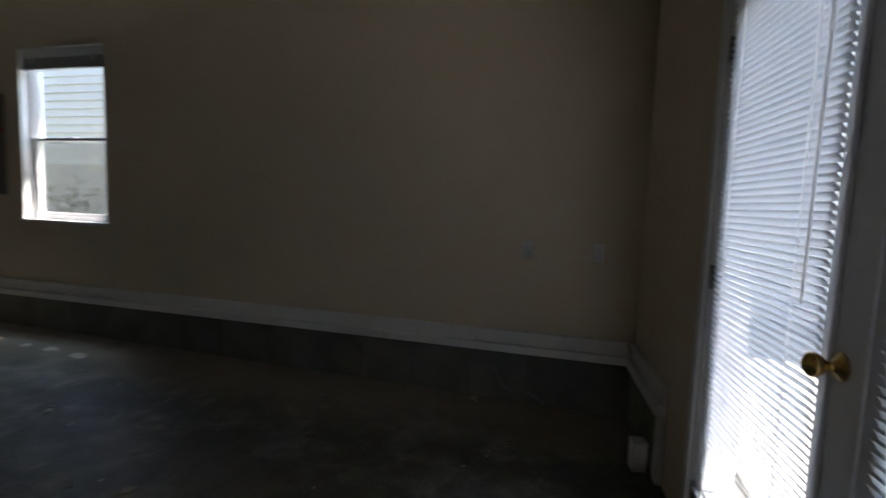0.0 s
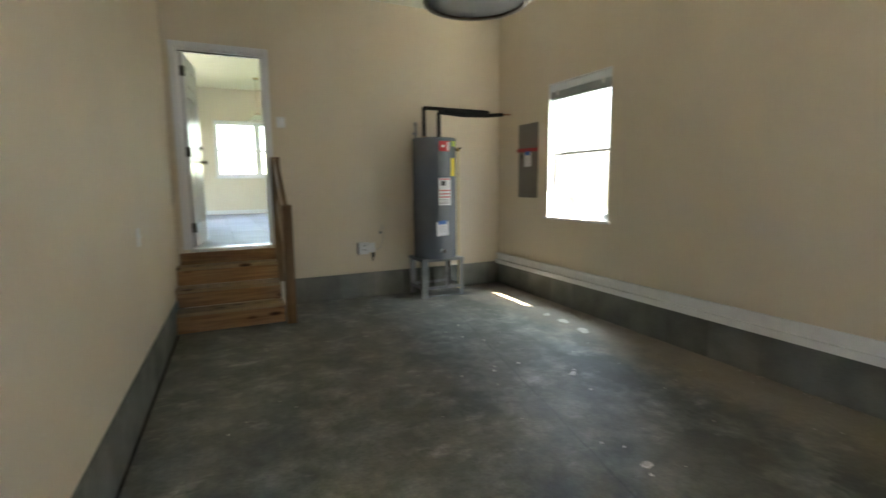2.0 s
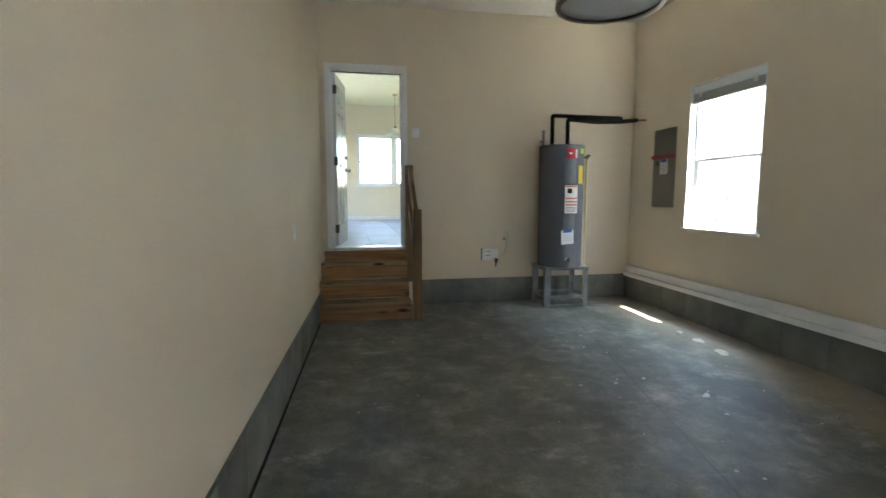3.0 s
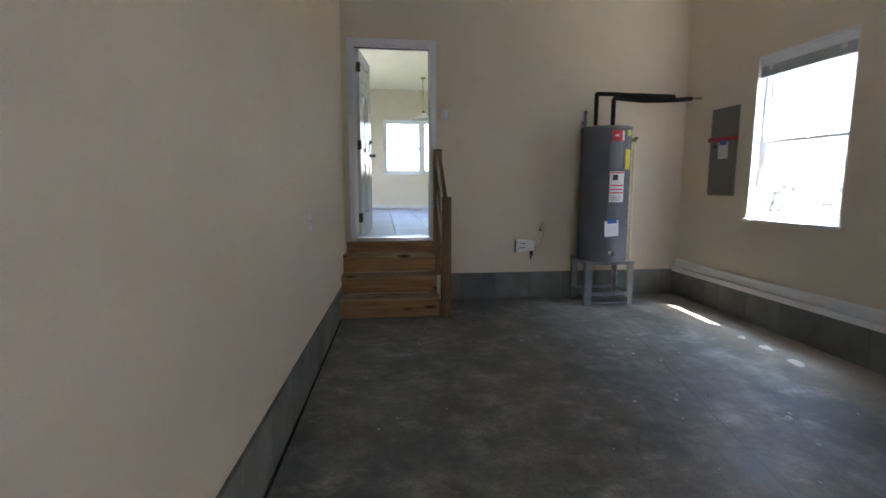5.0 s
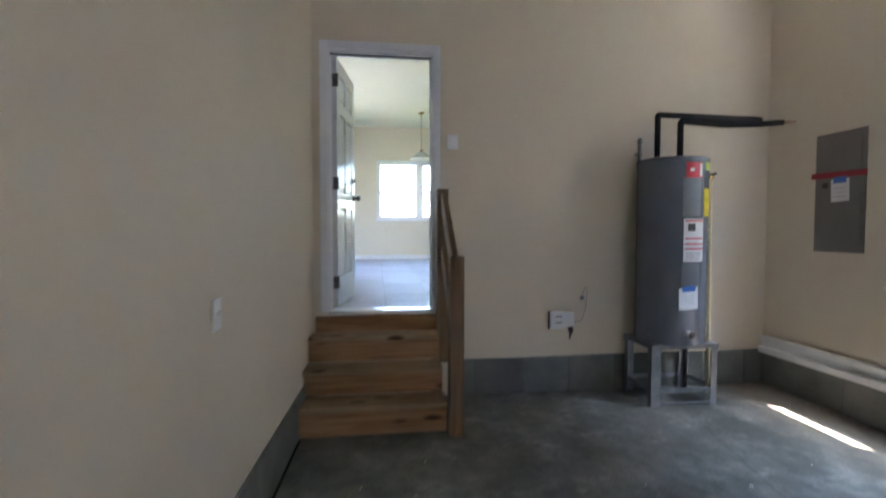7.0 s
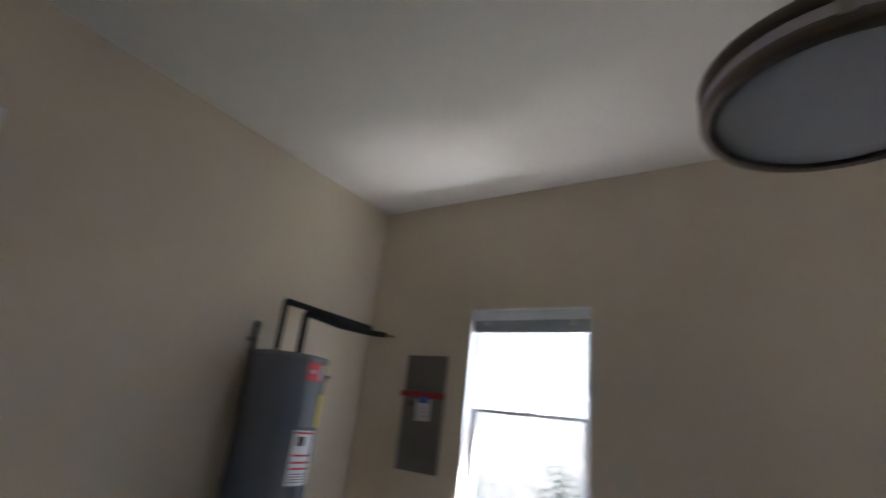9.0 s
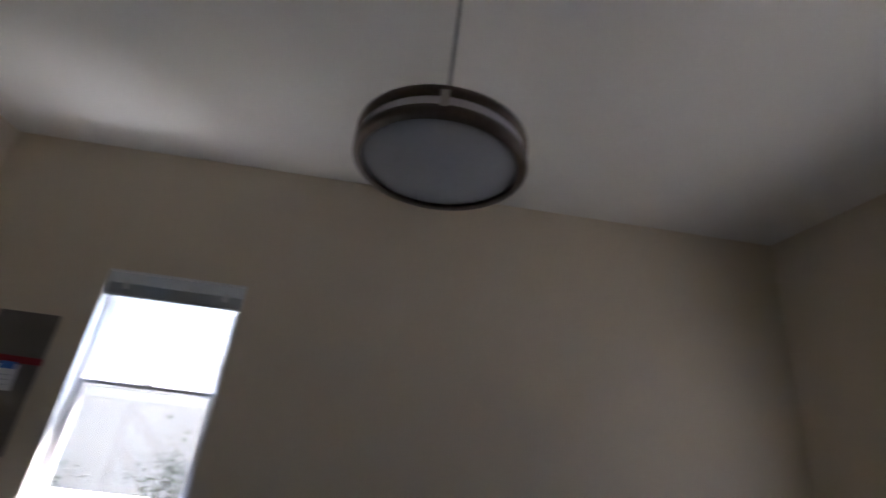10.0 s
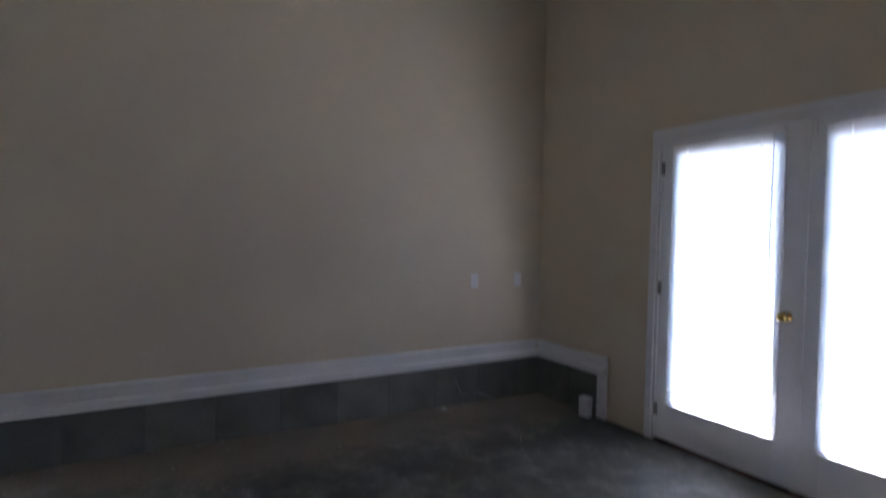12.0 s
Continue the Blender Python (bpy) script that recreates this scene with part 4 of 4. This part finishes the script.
part("strip", bm_box(-0.222, -0.0185, -0.022, 0.212, -0.0168, 0.022), RED_TAPE, tape, at=pose(0, 0, 0, 0, 1.0, 0))
note = thing("paper_note", "small white paper note held by blue tape", "note", pose(W, 5.31, 1.712, 0, 0, -90))
part("paper", bm_box(-0.07, -0.0215, -0.165, 0.07, -0.0195, 0.0), PAPER, note, at=pose(0, 0, 0, 0, -2, 0))
part("blue_tape", bm_box(-0.05, -0.024, -0.03, 0.05, -0.022, 0.016), BLUE, note)
for z in (-0.07, -0.1, -0.13):
    part("printed_bar", bm_box(-0.05, -0.0222, z, 0.045, -0.0216, z + 0.004), bpy.data.materials["grey_print"], note)

# ---- small wall fixtures ----
def plate(name, label, at, kind):
    """A wall plate in local x and z, looking to -y."""
    root = thing(name, label, "wall plate", at)
    part("cover_plate", bm_box(-0.036, -0.006, -0.058, 0.036, 0, 0.058, 0.0025), PLATE, root)
    if kind == "outlet":
        for z in (-0.02, 0.02):
            sock = part("socket", lathe([(0, 0), (0.0165, 0), (0.0155, 0.002), (0, 0.0022)], 16, m=pose(0, -0.006, z, 90)), VINYL, root)
            for x in (-0.006, 0.006):
                part("slot", bm_box(x - 0.001, -0.0092, z - 0.004, x + 0.001, -0.008, z + 0.005), INK, sock)
    elif kind == "switch":
        part("toggle", bm_box(-0.005, -0.016, -0.004, 0.005, -0.006, 0.014, 0.002), VINYL, root)
    part("screw", lathe([(0, 0), (0.003, 0), (0, 0.001)], 8, m=pose(0, -0.006, 0.045 if kind == "switch" else 0, 90)), HINGE, root)
    return root


plate("light_switch", "white toggle switch on the plain wall", LEFT @ pose(0, 4.02, 1.03, 0, 0, 90), "switch")
plate("wall_outlet", "white duplex outlet on the window wall", pose(W, 0.48, 0.957, 0, 0, -90), "outlet")
plate("wall_outlet", "white duplex outlet near the wall corner", pose(W, 0.04, 0.962, 0, 0, -90), "outlet")

box = thing("power_unit", "white surface power box with a cord on the wall", "power box", pose(2.045, FAR, 0.595))
part("housing", bm_box(-0.105, -0.05, -0.07, 0.02, 0, 0.07, 0.006), PLATE, box)
part("outlet_cover", bm_box(0.022, -0.035, -0.055, 0.105, 0, 0.06, 0.005), PLATE, box)
# Dark strip stands in for the shadow beside the housing.
part("side_shadow_gap", bm_box(-0.108, -0.03, -0.072, -0.1052, 0, 0.072), DARK, box, "dark strip painted as shadow along the housing's side")
for z in (-0.02, 0.03):
    part("slot", bm_box(-0.06, -0.0515, z, -0.005, -0.0502, z + 0.007), INK, box)
part("plug", bm_box(0.062, -0.045, -0.105, 0.095, -0.006, -0.056, 0.006), DARK, box, "dark hanging plug")
part("plug_tail", tube([(0.078, -0.025, -0.105), (0.070, -0.025, -0.16)], [0.012, 0.006], 8), DARK, box)
part("cord", tube(bend([(0.10, -0.012, -0.03), (0.18, -0.01, -0.01), (0.215, -0.01, 0.10), (0.225, -0.01, 0.26), (0.205, -0.01, 0.275), (0.18, -0.012, 0.19)], 0.02), 0.0035, 6), bpy.data.materials["grey_print"], box, "thin grey cord")
part("cord_end", bm_box(0.165, -0.025, 0.165, 0.195, -0.002, 0.195, 0.005), HINGE, box)

chime = thing("wall_sensor", "small white plastic box beside the house door", "sensor", pose(1.135, FAR, 2.03))
part("housing", bm_box(-0.045, -0.028, -0.055, 0.045, 0, 0.055, 0.006), PLATE, chime)
part("inset", bm_box(-0.012, -0.031, -0.04, 0.03, -0.0285, 0.035, 0.001), VINYL, chime)

cornerbox = thing("white_block", "small white plastic box standing by the curb's end", "box", pose(3.275, NEAR + 0.03, slab(NEAR), 0, 0, 12))
part("body", bm_box(-0.04, -0.035, 0, 0.04, 0.035, 0.14, 0.006), PLATE, cornerbox)
part("lid", bm_box(-0.042, -0.037, 0.14, 0.042, 0.037, 0.152, 0.004), VINYL, cornerbox)

# ---- ceiling lamp ----
lamp = thing("pendant_lamp", "round drum pendant with two dark metal rings, unlit", "lamp", pose(1.77, 2.79, 0))
LZ = 2.312
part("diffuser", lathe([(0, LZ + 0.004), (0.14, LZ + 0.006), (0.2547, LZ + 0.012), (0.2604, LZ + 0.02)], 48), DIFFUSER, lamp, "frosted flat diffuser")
part("lower_ring", lathe([(0.2547, LZ), (0.2799, LZ), (0.2838, LZ + 0.006), (0.2838, LZ + 0.030), (0.2760, LZ + 0.032), (0.2760, LZ + 0.02), (0.2547, LZ + 0.012), (0.2547, LZ)], 56), BRONZE, lamp, "dark bronze lower ring")
part("drum_band", lathe([(0.2701, LZ + 0.031), (0.2731, LZ + 0.05), (0.2701, LZ + 0.074)], 48), BAND, lamp, "frosted white band")
part("upper_ring", lathe([(0.2692, LZ + 0.068), (0.2838, LZ + 0.07), (0.2838, LZ + 0.097), (0.2683, LZ + 0.1), (0.2633, LZ + 0.093), (0.2692, LZ + 0.068)], 56), BRONZE, lamp, "dark bronze upper ring")
part("lid", lathe([(0.2644, LZ + 0.097), (0.18, LZ + 0.106), (0.05, LZ + 0.114), (0, LZ + 0.114)], 40), NICKEL, lamp)
for k in range(3):
    a = radians(176 + 120 * k)
    part("clip", bm_box(-0.014, -0.007, LZ + 0.024, 0.012, 0.006, LZ + 0.08, 0.002), NICKEL, lamp, at=pose(0.2809 * math.cos(a), 0.2809 * math.sin(a), 0, 0, 0, math.degrees(a) - 90))
part("stem", tube([(0, 0, LZ + 0.114), (0, 0, CEILING - 0.02)], 0.009, 10), NICKEL, lamp, "thin metal stem")
part("canopy", lathe([(0, CEILING - 0.035), (0.03, CEILING - 0.034), (0.06, CEILING - 0.02), (0.065, CEILING), (0, CEILING)], 28), NICKEL, lamp)

# ---- room beyond the door ----
tile_me = sheet("tile", bm_box(-0.2275, -0.2275, -0.008, 0.2275, 0.2275, 0.0, 0.003), TILE)
tfloor = bpy.data.objects["floor_house"]
ty = FAR + 0.36
while ty < HOUSE_FAR - 0.2:
    tx = -1.0
    while tx < HX1 - 0.2:
        shared("tile", tile_me, tfloor, pose(tx, ty, HOUSE_Z))
        tx += 0.46
    ty += 0.46
pend = thing("kitchen_pendant", "white glass bell pendant hanging in the room", "lamp", pose(1.36, 11.3, 0))
part("shade", lathe([(0.03, 2.80), (0.06, 2.795), (0.10, 2.76), (0.16, 2.71), (0.205, 2.68), (0.215, 2.665), (0.20, 2.672), (0.15, 2.70), (0.09, 2.75), (0.03, 2.79)], 32), SHADE, pend, "frosted white glass bell shade")
part("stem", tube([(0, 0, 2.80), (0, 0, HOUSE_CEIL - 0.01)], 0.006, 8), BRASS, pend)
part("canopy", lathe([(0, HOUSE_CEIL - 0.03), (0.05, HOUSE_CEIL - 0.025), (0.06, HOUSE_CEIL), (0, HOUSE_CEIL)], 20), BRASS, pend)
part("fitter", lathe([(0.0, 2.84), (0.02, 2.84), (0.035, 2.80), (0.03, 2.785), (0, 2.785)], 16), BRASS, pend)

# ---- crumbs of plaster on the slab ----
bm = bmesh.new()
spots = [(2.22, 3.33), (2.47, 3.38), (2.37, 4.12), (2.5, 3.96), (2.5, 4.45), (2.69, 3.03), (2.24, 1.91), (2.31, 2.15), (2.64, 2.77), (2.77, 3.09), (2.27, 3.4), (1.96, 3.35), (2.23, 2.23), (3.82, 0.77)]
spots += [(random.uniform(0.3, 3.7), random.uniform(0.3, 5.0)) for _ in range(70)] + [(W - 0.02 - abs(random.gauss(0.05, 0.05)), random.uniform(0, 5.7)) for _ in range(40)]
for k, (x, y) in enumerate(spots):
    r = random.uniform(0.007, 0.015) if k < 14 else random.uniform(0.002, 0.008)
    vs = bmesh.ops.create_icosphere(bm, subdivisions=1, radius=r)["verts"]
    for v in vs:
        v.co *= random.uniform(0.7, 1.25)
        v.co.z *= 0.45
    bmesh.ops.transform(bm, matrix=pose(x, y, slab(y) + r * 0.3, 0, 0, random.uniform(0, 360)), verts=vs)
tagged(part("plaster_crumbs", bm, CRUMB), "scattered pale plaster crumbs on the concrete slab", "debris", kind="stuff")

def smear(x, y, r, turn):
    """A flat pale lump with an uneven rim, for dried plaster and painted sun flecks."""
    rnd = random.Random(int(x * 1000 + y * 77))
    bm = bmesh.new()
    top, low = [], []
    for k in range(18):
        a = 2 * math.pi * k / 18
        q = r * rnd.uniform(0.75, 1.1)
        top.append(bm.verts.new((q * 0.86 * math.cos(a) * 1.5, q * 0.86 * math.sin(a), 0.006)))
        low.append(bm.verts.new((q * math.cos(a) * 1.5, q * math.sin(a), -0.004)))
    bm.faces.new(top)
    for k in range(18):
        bm.faces.new((low[k], low[(k + 1) % 18], top[(k + 1) % 18], top[k]))
    ob = part("sun_plaster_fleck", bm, CRUMB, at=pose(x, y, slab(y) + 0.001, 0, 0, turn))
    tagged(ob, "flat pale patch on the slab, one of painted sun flecks and plaster", "plaster", "plaster smears")


# First three paint sun flecks beside the window; the rest are dried plaster.
for x, y, r, turn in ((3.50, 4.38, 0.030, 40), (3.50, 4.11, 0.048, 75), (3.47, 3.79, 0.055, 70), (2.29, 1.98, 0.026, 10), (2.72, 3.04, 0.024, 50), (3.84, 0.78, 0.026, 0)):
    smear(x, y, r, turn)

cord = thing("loose_cord", "thin grey cord lying against the block curb", "cord")
cx = W - 0.024
part("strand", tube(bend([(cx, 0.66, 0.165), (cx, 0.632, 0.10), (cx, 0.60, 0.03), (cx - 0.01, 0.54, 0.012), (cx - 0.006, 0.47, 0.026), (cx - 0.012, 0.40, 0.004), (cx - 0.03, 0.31, -0.045)], 0.02), 0.006, 8), GALV, cord)

# ---- outside ----
ground = bmesh.new()
ring = [(1500 * math.cos(2 * math.pi * k / 48), 1500 * math.sin(2 * math.pi * k / 48), -0.28) for k in range(48)]
ground.faces.new([ground.verts.new(p) for p in ring])
structure("ground", ground, GRASS, "mown lawn round the house", "ground")
structure("driveway", bm_box(-14.0, -14.4, -0.4, 7.85, NEAR - THICK - 0.35, -0.125, 0.01), DRIVE, "pale concrete driveway before the glass doors", "driveway")

# Unseen slab, added so sunlight bounces up through the window.
structure("side_bounce_slab", bm_box(W + THICK + 0.12, 2.2, -0.4, W + THICK + 1.6, 7.4, -0.22, 0.01), DRIVE, "unseen pale concrete slab along the window wall, added to bounce light", "path")

# Assumed form: a grey backdrop added to block low sky outside the doors.
across = thing("house_across", "grey sided backdrop house, assumed for the grey seen faintly through the blinds", "house", pose(0, -14.5, -0.28))
part("wall", bm_box(-13, -7, 0, 15, 0, 6.2), FAR_SIDING, across)
rf = bmesh.new()
prof = [(-7.5, 6.1), (-3.5, 8.6), (0.5, 6.1), (0.5, 6.28), (-3.5, 8.8), (-7.5, 6.28)]
for x in (-13.4, 15.4):
    rf.faces.new([rf.verts.new((x, y, z)) for y, z in prof])
rf.verts.ensure_lookup_table()
for k in range(6):
    rf.faces.new((rf.verts[k], rf.verts[(k + 1) % 6], rf.verts[6 + (k + 1) % 6], rf.verts[6 + k]))
part("roof", rf, SHINGLE, across)

# Unseen slab, added to bounce neutral light through the room's side opening.
structure("patio", bm_box(-5.0, 7.5, -0.4, HX0 - THICK, 12.5, HOUSE_Z - 0.15, 0.01), DRIVE, "unseen pale concrete slab outside the room, added to bounce light in", "patio")

nb = thing("neighbour_house", "white clapboard house across the side yard", "house", pose(7.9, 0, -0.28))
part("wall", bm_box(0.03, -9, 0, 6, 17, 4.9), SIDING, nb)
brd = bm_box(-0.016, -9, 0, 0.03, 17, 0.154)
for v in brd.verts:
    if v.co.z > 0.1 and v.co.x < 0:
        v.co.x = 0.014
me = sheet("clapboard", brd, SIDING)
for k in range(19):
    shared("clapboard", me, nb, pose(0, 0, 2.0 + k * 0.15))
part("foundation", bm_box(0.0, -9, 0, 0.029, 17, 2.0), STUCCO, nb, "pale rendered lower wall")
rf = bmesh.new()
prof = [(-0.45, 4.85), (3.0, 6.6), (6.5, 4.85), (6.5, 5.0), (3.0, 6.78), (-0.45, 5.0)]
for y in (-9.4, 17.4):
    rf.faces.new([rf.verts.new((x, y, z)) for x, z in prof])
rf.verts.ensure_lookup_table()
for k in range(6):
    rf.faces.new((rf.verts[k], rf.verts[(k + 1) % 6], rf.verts[6 + (k + 1) % 6], rf.verts[6 + k]))
part("roof", rf, SHINGLE, nb)


def shrub(x, y, h, r, seed):
    """A loose shrub of many small leaves on a few stems."""
    rnd = random.Random(seed)
    root = thing("shrub", "loose green shrub beside the clapboard house", "shrub", pose(x, y, -0.28), "shrubs in the side yard")
    stems = bmesh.new()
    tips = []
    for k in range(9):
        a = rnd.uniform(0, 6.28)
        tip = Vector((r * 0.75 * math.cos(a) * rnd.uniform(0.2, 1), r * 0.75 * math.sin(a) * rnd.uniform(0.2, 1), h * rnd.uniform(0.65, 1.0)))
        tube([(0.04 * math.cos(a), 0.04 * math.sin(a), 0), tip * 0.5 + Vector((0, 0, 0.05)), tip], [0.016, 0.010, 0.004], 5, stems)
        tips.append(tip)
    part("stems", stems, BARK, root)
    verts, faces = [], []
    for _ in range(900):
        t = rnd.choice(tips)
        c = t * rnd.uniform(0.3, 1.02) + Vector((rnd.gauss(0, r * 0.24), rnd.gauss(0, r * 0.24), rnd.gauss(0, h * 0.1)))
        q = Euler((rnd.uniform(-1, 1), rnd.uniform(-1, 1), rnd.uniform(0, 6.28))).to_matrix()
        s = rnd.uniform(0.02, 0.045)
        b = len(verts)
        verts += [c + q @ Vector(p) * s for p in ((-1, 0, 0), (0, 0.45, 0.1), (1, 0, 0), (0, -0.45, 0.1))]
        faces.append((b, b + 1, b + 2, b + 3))
    me = bpy.data.meshes.new("crown")
    me.from_pydata([tuple(v) for v in verts], [], faces)
    me.materials.append(LEAF)
    ob = new("crown", me)
    ob.parent = root
    return root


for k, (x, y, h, r) in enumerate(((7.2, 3.6, 1.5, 0.6), (7.1, 5.2, 1.7, 0.7), (7.25, 6.9, 1.4, 0.6), (7.2, 8.6, 1.6, 0.65), (7.15, 10.4, 1.5, 0.6))):
    shrub(x, y, h, r, k)
